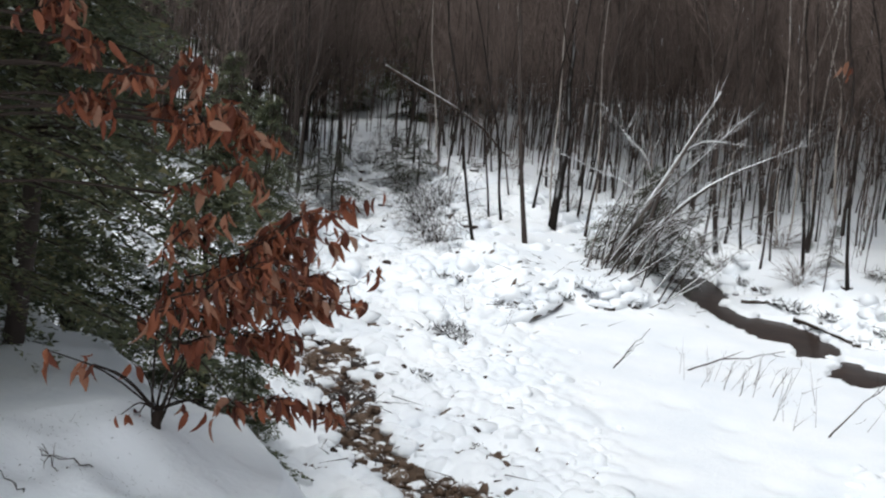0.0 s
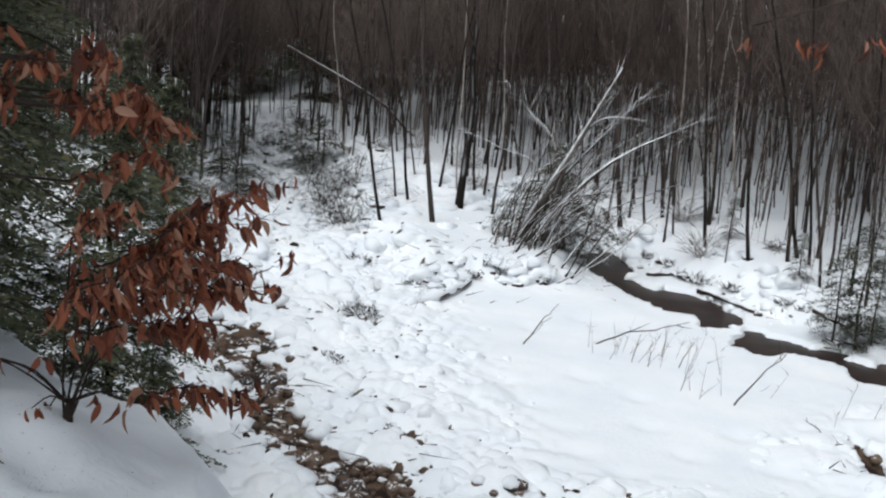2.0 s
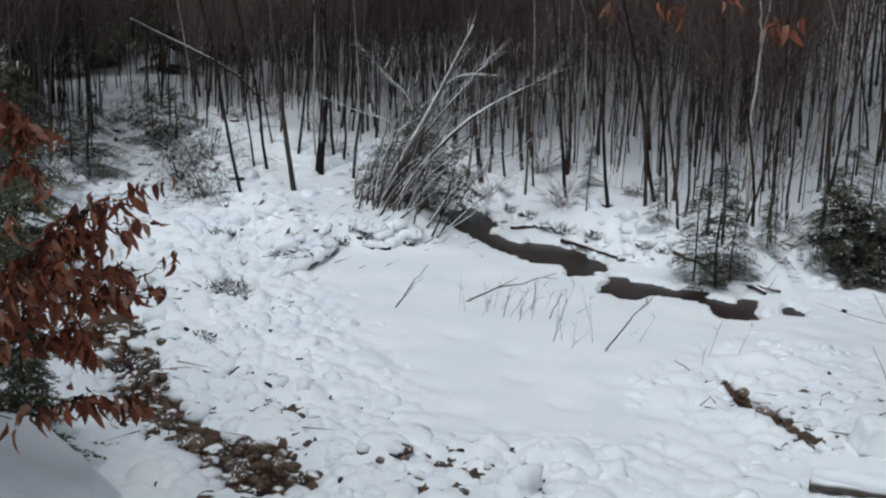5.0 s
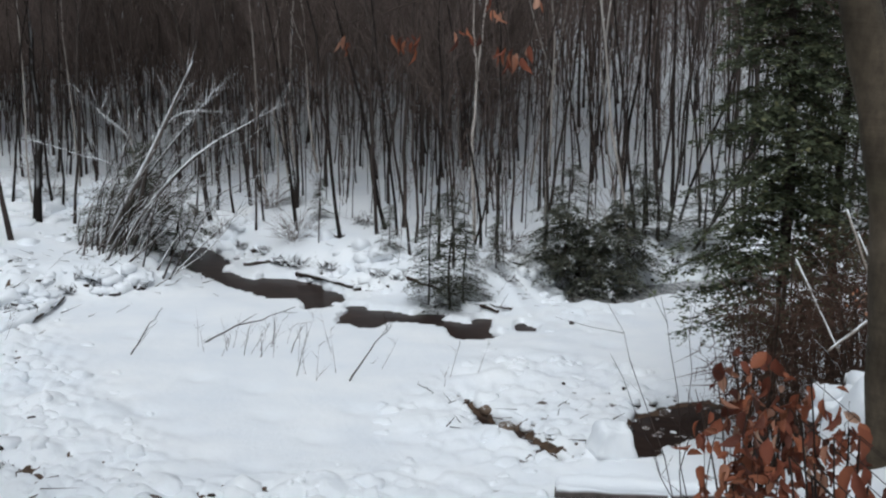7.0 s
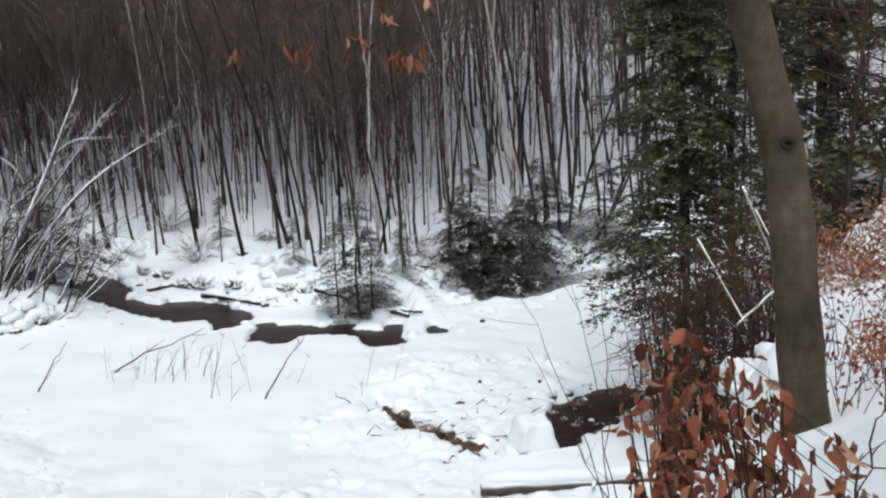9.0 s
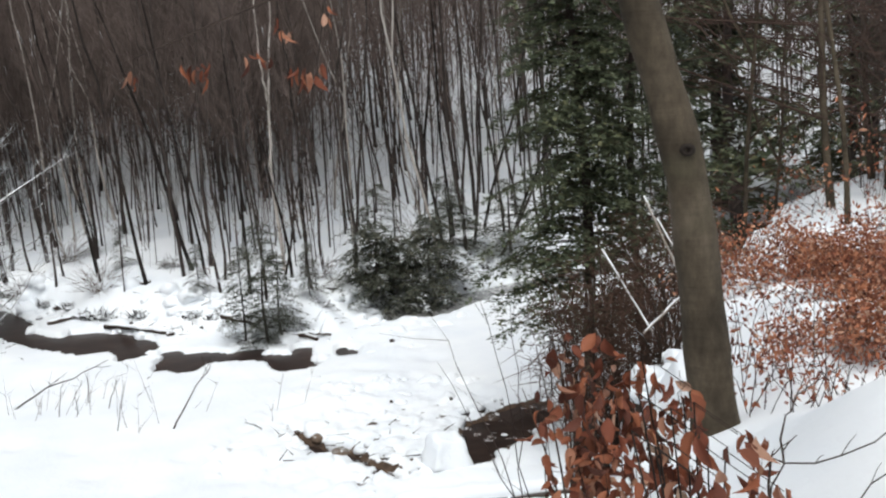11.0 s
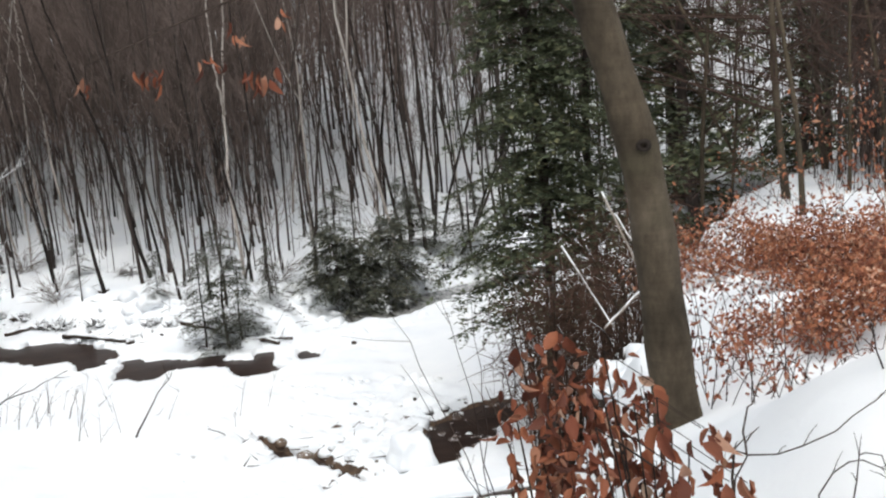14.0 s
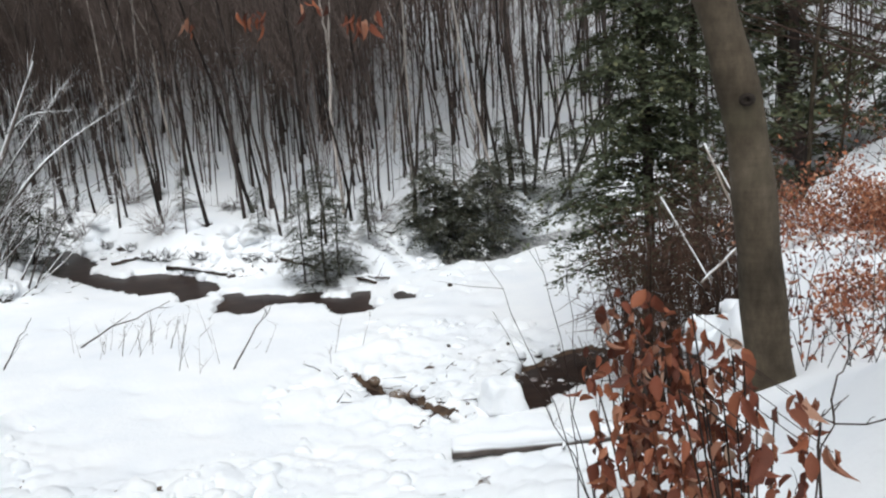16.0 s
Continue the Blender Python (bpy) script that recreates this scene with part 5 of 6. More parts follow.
def dead_brush(seed, at, spread, thick=1.0, mat=None):
    """Reddish dead boughs heaped on the bank."""
    g = np.random.default_rng(seed)
    x, y, z = at
    foot = np.array([x, y, float(ground_z(x, y)) - 0.05])
    t = thing("brush_heap", Matrix.Translation(foot), "heap of dead red-brown boughs and twigs flecked with snow", "brush")
    geo = Geo()
    c = np.array([0, 0, max(z - foot[2], 0.3)])
    n = 420
    o = c + np.clip(g.normal(0, 1, (n, 3)), -1.5, 1.5) * [spread, spread, 0.3]
    o[:, 2] = np.maximum(o[:, 2], 0.02)
    d = unit(g.normal(0, 1, (n, 3)) + [-0.4, -0.1, -0.35])
    geo.cones(o, o + d * g.uniform(0.10, 0.36, (n, 1)), thick * g.uniform(0.002, 0.005, n))
    limb = Geo()
    for k in range(12):
        e = c + g.normal(0, 1, 3) * [spread, spread, 0.3]
        e[2] = max(e[2], 0.05)
        limb.tube(curve_points([(0, 0, 0), e * 0.5 + [0, 0, 0.15], e], 6), np.linspace(0.012, 0.003, 6), 4)
    tagged(part("bough", limb.mesh("bough", M_LOG), t), kind="stuff")
    tagged(part("twig", geo.mesh("twig", mat or M_DEADTWIG), t), kind="stuff")


for k, p in enumerate(DEAD_BRUSH):
    dead_brush(350 + k, (p[0] + 0.33, p[1], p[2] - 0.08), 0.2)


# ---- logs, poles and driftwood ----
def log(pts, radius, label, snow=0.6, mat=None, name="log", seed=0, sides=10, even=False):
    """A log with stubs and a strip of snow along its back."""
    g = np.random.default_rng(700 + seed)
    p = curve_points(pts, 12)
    p[1:-1] += g.normal(0, radius * (0.07 if even else 0.18), (10, 3))
    foot = p[0].copy()
    t = thing(name, Matrix.Translation(foot), label, name)
    geo = Geo()
    rad = radius * (1 - 0.35 * np.linspace(0, 1, 12)) * g.uniform(0.92, 1.08, 12)
    geo.tube(p - foot, rad, sides)
    for _ in range(4):
        i = g.integers(2, 11)
        d = unit(g.normal(0, 1, 3) + [0, 0, 0.5])
        geo.tube([p[i] - foot, p[i] - foot + d * radius * 2.5], [radius * 0.28, radius * 0.12], 5)
    part("bark", geo.mesh("bark", mat or M_LOG), t)
    if snow:
        s = Geo()
        q = p - foot + np.array([0, 0, 1.0]) * (rad * (0.8 if even else 0.6))[:, None]
        taper = np.sin(np.linspace(0.12, np.pi - 0.12, 12)) ** 0.3
        s.tube(q, rad * snow * taper * (g.uniform(0.92, 1.08, 12) if even else g.uniform(0.55, 1.2, 12)) + 0.002, 8)
        part("snow_cap", s.mesh("snow_cap", M_SNOW), t, "strip of settled snow")
    return t


for k, (a, b) in enumerate(LOGS):
    a, b = np.array(a), np.array(b)
    for q in (a, b):
        q[2] = float(ground_z(q[0], q[1])) + 0.03
    log([a, (a + b) / 2 + [0, 0, 0.03], b], (0.05, 0.055, 0.05, 0.04, 0.035)[k], "fallen log half buried in snow on the far bank", 1.15, None, "log", k)
a, b = (np.array(q) for q in BANK_LOG)
a[2], b[2] = float(ground_z(a[0], a[1])) - 0.02, float(ground_z(b[0], b[1])) + 0.06
log([a + [-0.1, 0.2, 0.0], (a + b) / 2 + [0.05, 0, 0.02], b], 0.06, "snow-laden log lying on the undercut creek terrace", 1.4, None, "log", 9)
a, b = (np.array(q) for q in NEAR_LOG)
log([a - [0.05, 0, 0.06], (a + b) / 2 - [0, 0, 0.075], b + [0.6, 0, -0.075]], 0.095, "thick snow-topped log lying beside the creek stones", 1.05, M_SNOWBARK, "log", 10, 12, True)
for k, (a, b) in enumerate(POLES):
    a, b = np.array(a), np.array(b)
    end = b + (b - a) * (0.25 if k < 2 else 0.06)
    a = a - (b - a) * (0.0 if k != 3 else 0.05)
    log([a, (a + b) / 2, end], (0.009, 0.008, 0.009, 0.012)[k], "leaning dead pole with a line of snow", 0.0, M_DEADPOLE, "pole", 20 + k)
a, b = (np.array(q) for q in SNOW_SNAG)
way = a - b
log([b, a, a + way * 0.3 + [0, 1.0, -0.6], [a[0] + 0.9, a[1] + 3.0, float(ground_z(a[0] + 0.9, a[1] + 3.0))]], 0.042, "toppled snow-lined snag leaning through the woods", 0.95, None, "snag", 31)


# ---- leaning birches ----
def leaning_clump():
    g = np.random.default_rng(61)
    (ax, ay, _), (bx, by, _) = BIRCH_ROOTS
    for k in range(46):
        s = 0.85 * g.random()
        x, y = ax + (bx - ax) * s + g.normal(0, 0.18), ay + (by - ay) * s + g.normal(0, 0.35)
        foot = np.array([x, y, float(ground_z(x, y)) - 0.06])
        ang = radians(np.clip(g.normal(60, 14), 40, 88))
        ln = g.uniform(1.2, 3.6)
        right = np.array([0.97, 0.24, 0]) * math.cos(ang) + np.array([-0.24, 0.97, 0]) * g.normal(0, 0.12)
        way = right + [0, 0, math.sin(ang)]
        tip = way * ln + [0.12 * ln * 0.97, 0.03 * ln, -0.06 * ln]
        t = thing("leaning_sapling", Matrix.Translation(foot), "thin sapling bent over the creek and lined with snow", "sapling", "leaning saplings")
        geo = Geo()
        line = curve_points([(0, 0, 0), way * ln * 0.5 + g.normal(0, 0.05, 3) * ln, tip], 9)
        r = g.uniform(0.010, 0.024)
        geo.tube(line, r * (1 - 0.8 * np.linspace(0, 1, 9)), 5)
        p0, p1, r0 = [], [], []
        for _ in range(12):
            i = g.integers(3, 9)
            d = unit(way + g.normal(0, 0.75, 3))
            p0.append(line[i])
            p1.append(line[i] + d * g.uniform(0.2, 0.8))
            r0.append(0.004)
        part("trunk", geo.mesh("trunk", M_SNOWBARK if g.random() < 0.5 else M_BARK), t)
        tw = Geo()
        tw.cones(p0, p1, r0)
        part("crown", tw.mesh("crown", M_STEM), t)
    for k, pts in enumerate(BIRCH_STEMS):
        p = [np.array(q) for q in pts]
        if k in (1, 2, 4, 5):
            p = [np.array([p[0][0] - 0.6 + 0.25 * k, p[0][1] + 0.1, float(ground_z(p[0][0] - 0.6 + 0.25 * k, p[0][1]))])] + p
        else:
            p[0][2] = float(ground_z(p[0][0], p[0][1])) - 0.05
        foot = p[0].copy()
        t = thing("leaning_birch", Matrix.Translation(foot), "snow-plastered birch stem leaning over the creek", "tree", "leaning birches")
        line = curve_points(p, 14)
        r = (0.105, 0.055, 0.085, 0.075, 0.028, 0.022, 0.018, 0.018)[k]
        geo = Geo()
        geo.tube(line - foot, r * (1 - 0.93 * np.linspace(0, 1, 14)), 8)
        part("trunk", geo.mesh("trunk", M_SNOWBARK if k < 6 else M_BARK), t)
        tw = Geo()
        p0, p1, r0 = [], [], []
        for _ in range(30):
            i = g.integers(5, 14)
            d = unit(line[min(i + 1, 13)] - line[i - 1] + g.normal(0, 0.25, 3))
            p0.append(line[i] - foot)
            p1.append(line[i] - foot + d * g.uniform(0.25, 0.9))
            r0.append(0.006)
        tw.cones(p0, p1, r0)
        part("crown", tw.mesh("crown", M_BARK), t)


leaning_clump()


# ---- single trees that stand out ----
def lone_tree(foot, top, radius, mat, seed, label, fork=False):
    (x, y, _), b = foot, np.array(top)
    a = np.array([x, y, float(ground_z(x, y)) - 0.1])
    way = b - a
    h = np.linalg.norm(way)
    me = bare_tree(seed, 9.0, radius, mat, 0.42, 22, 5, 0.9, fork)
    q = Vector((0, 0, 1)).rotation_difference(Vector(way / h))
    make_tree(me, Matrix.Translation(a) @ q.to_matrix().to_4x4(), label)


lone_tree(DARK_TREE[0], DARK_TREE[1], 0.078, M_BLACKBARK, 171, "straight near-black tree with snow caught in its fork")
lone_tree(GREY_TREES[0][0], GREY_TREES[0][1], 0.046, M_DARKBARK, 172, "grey-brown leafless tree leaning upstream")
lone_tree(GREY_TREES[1][0], GREY_TREES[1][1], 0.028, M_BLACKBARK, 173, "thin dark crooked tree above the creek debris")
lone_tree(GREY_TREES[2][0], GREY_TREES[2][1], 0.045, M_BARK, 174, "slim grey tree behind the leaning birches")
PALE_STEMS = [[[(0.51, 21.9, 0.5), (0.44, 21.9, 2.09), (0.41, 21.9, 2.9), (0.5, 21.9, 3.8), (0.6, 21.89, 5.07), (0.7, 21.9, 7.0)], [(0.48, 21.9, 3.5), (0.39, 21.9, 4.19), (0.37, 21.9, 5.07), (0.3, 21.9, 6.5)]],
    [[(-2.9, 27.24, 0.9), (-3.06, 27.22, 1.97), (-3.14, 27.21, 2.97), (-3.22, 27.2, 3.83), (-3.23, 27.2, 4.55), (-3.34, 27.19, 5.15), (-3.5, 27.2, 7.0)], [(-3.22, 27.2, 3.83), (-3.47, 27.17, 4.43), (-3.8, 27.2, 5.6)]],
    [[(0.25, 27.18, 1.2), (0.19, 27.18, 2.71), (0.09, 27.19, 3.58), (0.02, 27.19, 4.43), (-0.1, 27.2, 6.5)], [(0.06, 27.19, 4.0), (-0.3, 27.2, 4.8), (-0.5, 27.2, 5.8)]]]


def pale_trees():
    g = np.random.default_rng(175)
    for k, stems in enumerate(PALE_STEMS):
        x, y, _ = stems[0][0]
        foot = np.array([x, y, float(ground_z(x, y)) - 0.08])
        t = thing("bare_tree", Matrix.Translation(foot), "slender pale birch rising above the darker trees", "tree", "pale birches")
        geo, tw = Geo(), Geo()
        p0, p1 = [], []
        for j, pts in enumerate(stems):
            pts = [foot] + pts[1:] if j == 0 else pts
            line = curve_points(pts, 16)
            line[1:-1] += g.normal(0, 0.015, (14, 3))
            geo.tube(line - foot, (0.036, 0.034, 0.028)[k] * (0.62 if j else 1.0) * (1 - 0.6 * np.linspace(0, 1, 16)), 7)
            for _ in range(16):
                i = g.integers(7, 15)
                p0.append(line[i] - foot)
                p1.append(line[i] - foot + unit(g.normal(0, 1, 3) * [1, 1, 0.3] + [0, 0, 1.2]) * g.uniform(0.4, 1.3))
        tw.cones(p0, p1, np.full(len(p0), 0.009))
        part("trunk", geo.mesh("trunk", M_PALEBARK), t)
        part("crown", tw.mesh("crown", M_TWIG), t)


pale_trees()
for k, (x, y, z) in enumerate(RIGHT_TREES):
    make_tree(PALE_BROWN[k % 3], spot(x, y, 0.08, k * 2.1, 2.5, 2.0, 1.1), "tan leafless beech on the wooded bank", "bank trees")
g_bank = np.random.default_rng(77)
for k in range(10):
    yaw, r = radians(-g_bank.uniform(19, 36)), g_bank.uniform(11, 24)
    x, y = -r * math.sin(yaw), r * math.cos(yaw)
    if float(signed(np.array([x]), np.array([y]), NEAR_BANK)[0]) < -0.4:
        make_tree(PALE_BROWN[k % 3], spot(x, y, 0.08, k * 1.3, 3, k, g_bank.uniform(0.7, 1.2)), "tan leafless beech on the wooded bank", "bank trees")

# ---- evergreens ----
HEM_BIG = hemlock(60, 7.5, 0.12, 1.3, 1.7, M_NEEDLE, 34, 7)
HEM_NARROW = hemlock(66, 8.5, 0.07, 1.7, 0.92, M_NEEDLE_DARK, 40, 12, 1.25, 0.30)
HEM_THIN = hemlock(69, 8.5, 0.06, 1.6, 1.0, M_NEEDLE_DARK, 30, 8, 1.4, 0.30)
HEM_FAR = hemlock(68, 7.0, 0.10, 0.3, 1.6, M_NEEDLE, 22, 5, 2.6, 0.26)
HEM_LEFT = hemlock(61, 7.5, 0.12, 0.8, 1.8, M_NEEDLE_OLIVE, 38, 7, 0.7, 0.27)
# Unseen hemlock added behind the left edge to throw shade on the mound.
HEM_SHADE = hemlock(67, 9.5, 0.2, 3.9, 2.7, M_NEEDLE, 22, 8, 1.5, 0.34)
make_hemlock(HEM_SHADE, spot(-3.1, 0.2, 0.1, 0.4), "hemlock added out of view to shade the near snowbank")
for k, (x, y) in enumerate(((13.0, 21.0), (16.0, 23.0), (10.5, 26.0), (13.2, 25.5), (17.5, 27.0), (9.8, 23.4), (14.6, 26.8))):
    make_hemlock(HEM_FAR, spot(x, y, 0.1, k * 1.7, 0, 0, 1.15 + 0.15 * (k % 3)), "dark hemlock in the woods behind the beech thicket", "bank hemlocks")
g_far = np.random.default_rng(74)
for k in range(16):
    yaw, r = radians((23, 26, 33, 38, 30, 25, 35, 28, 17, 21, 40, 31, 29, 27, 24, 32)[k]), (40, 38, 31, 27, 39, 44, 35, 47, 43, 48, 31, 43, 41, 49, 52, 36)[k]
    make_hemlock(HEM_FAR, spot(-r * math.sin(yaw), r * math.cos(yaw), 0.1, k * 1.1, 0, 0, g_far.uniform(0.6, 1.15)), "dark hemlock among the bare woods upstream", "upstream hemlocks")
HEM_MID = hemlock(62, 4.2, 0.06, 0.15, 1.2, M_NEEDLE, 28, 7, 1.1, 0.28)
HEM_NEAR = hemlock(70, 4.6, 0.05, 1.15, 0.95, M_NEEDLE_OLIVE, 25, 8, 0.95, 0.3)
HEM_SMALL = hemlock(63, 1.9, 0.02, 0.1, 0.55, M_NEEDLE_SNOWY, 13, 5, 1.2, 0.15)
HEM_BUSH = hemlock(64, 1.5, 0.03, 0.05, 1.05, M_NEEDLE_SNOWY, 16, 6, 1.3, 0.22)
HEM_LACY = hemlock(65, 1.5, 0.03, 0.05, 1.0, M_NEEDLE_SNOWY, 12, 4, 1.2, 0.16)
make_hemlock(HEM_LEFT, spot(-4.12, 3.1, 0.1, 1.0, 0, 0, 0.85), "tall dark green hemlock with snow-flecked drooping boughs", "bank hemlocks")
for x, y, turn, size in ((-5.4, 5.2, 0.3, 0.8), (-7.6, 7.5, 1.9, 0.9), (-9.9, 10.3, 2.2, 1.1)):
    make_hemlock(HEM_BIG, spot(x, y, 0.1, turn, 0, 0, size), "tall dark green hemlock with snow-flecked drooping boughs", "bank hemlocks")
for x, y, turn, size in ((-5.0, 4.3, 1.4, 1.0), (-6.0, 6.2, 2.4, 1.1), (-7.0, 8.2, 3.1, 1.1), (-5.4, 8.6, 1.0, 0.4), (-6.35, 9.2, 0.6, 0.82), (-9.2, 14.6, 2.9, 0.7), (-11.5, 17, 2.0, 0.7)):
    make_hemlock(HEM_MID, spot(x, y, 0.1, turn, 0, 0, size), "young green hemlock with drooping boughs on the creek bank", "bank hemlocks")
make_hemlock(HEM_NEAR, spot(-4.05, 4.4, 0.1, 0.7), "dense olive-green hemlock behind the rust-leaved saplings", "bank hemlocks")
x, y, _ = RIGHT_HEMLOCK[0]
make_hemlock(HEM_NARROW, spot(x + 0.02, y, 0.1, 0.2), "tall dark hemlock overhanging the creek bend")
make_hemlock(HEM_THIN, spot(x + 1.2, y + 1.2, 0.1, 2.2), "tall dark hemlock behind its neighbour at the bend")
for k, (x, y, _) in enumerate(SMALL_EVERGREENS):
    make_hemlock(HEM_SMALL, spot(x, y + 0.9, 0.05, k * 1.3, 0, 0, (0.5, 0.85, 1.05, 0.75, 0.4, 0.45, 0.5)[k]), "small snow-dusted hemlock at the water's edge", "small hemlocks")
for k, (x, y, _) in enumerate(BIG_BUSHES):
    make_hemlock(HEM_BUSH if k < 3 else HEM_LACY, spot(x, y + 1.5, -0.05, k * 1.1, 0, 0, (0.9, 1.0, 0.95, 0.85, 1.0)[k]), "dense dark evergreen bush dusted with snow", "creek bushes")
for k, (x, y) in enumerate(((3.7, 22.9), (4.9, 22.9))):
    make_hemlock(HEM_LACY, spot(x, y, 0.05, k * 1.4, 0, 0, 1.0), "dense dark evergreen bush dusted with snow", "creek bushes")
for k, (x, y, _) in enumerate(UPSTREAM_EVERGREENS):
    make_hemlock(HEM_LACY, spot(x, y, 0.05, k * 1.9, 0, 0, 0.8 + 0.12 * (k % 3)), "snowy evergreen bush beside the upstream bed", "upstream bushes")
for x, y, size in ((-5.75, 22.0, 1.2), (-6.2, 23.4, 1.1), (-5.2, 22.6, 1.0)):
    make_hemlock(HEM_LACY, spot(x, y, 0.05, x, 14, 0.2, size), "dark evergreen shrub among the leaning birches", "birch shrubs")


# ---- stones ----
def stone_meshes(count, mat, name="creek_stone"):
    made = []
    for k in range(count):
        g = np.random.default_rng(500 + k)
        bm = bmesh.new()
        bmesh.ops.create_icosphere(bm, subdivisions=2, radius=1.0)
        sc = Vector((g.uniform(0.85, 1.25), g.uniform(0.75, 1.0), g.uniform(0.5, 0.75)))
        for v in bm.verts:
            n = 1 + 0.22 * noise.noise(v.co * 1.3 + Vector((k * 7.1, 0, 0))) + 0.08 * noise.noise(v.co * 3.1 + Vector((0, k * 3.3, 0)))
            v.co = Vector((v.co.x * sc.x, v.co.y * sc.y, v.co.z * sc.z)) * n
        for f in bm.faces:
            f.smooth = True
        me = bpy.data.meshes.new(name)
        bm.to_mesh(me)
        me.materials.append(mat)
        cap = bm.copy()
        for v in cap.verts:
            if v.co.z < 0.05:
                v.co.z = 0.05 + 0.05 * noise.noise(v.co * 2)
                v.co.x, v.co.y = v.co.x * 0.97, v.co.y * 0.97
            else:
                w = 1 + 0.3 * noise.noise(v.co * 1.7 + Vector((k * 5.0, 2, 1)))
                v.co = Vector((v.co.x * 1.12 * w, v.co.y * 1.12 * w, v.co.z * 1.1 * w + 0.14))
        top = bpy.data.meshes.new("snow_cap")
        cap.to_mesh(top)
        top.materials.append(M_SNOW)
        bm.free()
        cap.free()
        made.append((me, top))
    return made


STONES = stone_meshes(8, M_STONE)


def stone(g, x, y, r, capped, group, label, kinds=None):
    me, top = (kinds or STONES)[g.integers(8)]
    ob = new("creek_stone", me)
    z = max(float(ground_z(x, y)), WATER_Z - 0.3 * r)
    ob.matrix_world = Matrix.Translation((x, y, z - r * (0.28 if capped else -0.02))) @ Matrix.Rotation(g.uniform(0, 6.28), 4, "Z") @ Matrix.Scale(r, 4)
    tagged(ob, label, "stone", group)
    if capped:
        part("snow_cap", top, ob, "rounded cap of snow")


def scatter_stones():
    g = np.random.default_rng(81)
    for poly, count, name in ((CHANNEL_LEFT, 190, "near channel stones"), (BAR_EDGE, 46, "bar edge stones"), (CHANNEL_RIGHT, 44, "side channel stones"), (POOL_RIGHT, 70, "side channel stones")):
        p = np.array(poly)
        lo, hi = p.min(0) - 0.3, p.max(0) + 0.3
        n = 0
        while n < count:
            x, y = g.uniform(lo[0], hi[0]), g.uniform(lo[1], hi[1])
            c = float(signed(np.array([x]), np.array([y]), poly)[0])
            if c > 0.16:
                continue
            n += 1
            cap = g.random() < (0.75 if c > -0.02 or poly is BAR_EDGE else 0.1 if poly is POOL_RIGHT else 0.3)
            stone(g, x, y, (0.04 + 0.13 * g.random() ** 1.6) * (1.0 if poly is CHANNEL_LEFT else 0.6), cap, name, "rounded brown creek stone under a cap of snow" if cap else "bare wet brown creek stone")


scatter_stones()


def round_lump():
    bm = bmesh.new()
    bmesh.ops.create_icosphere(bm, subdivisions=2, radius=1.0)
    v = np.array([q.co[:] for q in bm.verts])
    f = np.array([[q.index for q in t.verts] for t in bm.faces])
    bm.free()
    return v, f


LUMP_V, LUMP_F = round_lump()


def lumps(seed, xs, ys, radii, name, mat, label, category, rest=-0.12, tall=0.66):
    """Many rounded lumps resting on the ground, in one mesh."""
    g = np.random.default_rng(seed)
    n = len(xs)
    zs = ground_z(xs, ys)
    sc = np.column_stack([g.uniform(0.8, 1.35, n), g.uniform(0.75, 1.1, n), tall * g.uniform(0.75, 1.2, n)]) * radii[:, None]
    v = np.repeat(LUMP_V[None], n, 0)
    ph = g.uniform(0, 50, (n, 1))
    w = 1 + 0.30 * np.sin(v[:, :, 0] * 2.3 + ph) * np.sin(v[:, :, 1] * 2.7 + ph * 1.7) + 0.16 * np.sin(v[:, :, 2] * 5.1 + v[:, :, 0] * 4.3 + ph * 2.3)
    v = v * w[:, :, None] * sc[:, None, :]
    a = g.uniform(0, 6.28, n)[:, None]
    x, y = v[:, :, 0] * np.cos(a) - v[:, :, 1] * np.sin(a), v[:, :, 0] * np.sin(a) + v[:, :, 1] * np.cos(a)
    v = np.stack([x + xs[:, None], y + ys[:, None], v[:, :, 2] + (zs + rest * radii)[:, None]], 2)
    f = (LUMP_F[None] + (np.arange(n) * len(LUMP_V))[:, None, None]).reshape(-1, 3)
    geo = Geo()
    geo.add(v.reshape(-1, 3), f)
    tagged(new(name, geo.mesh(name, mat)), label, category, kind="stuff")


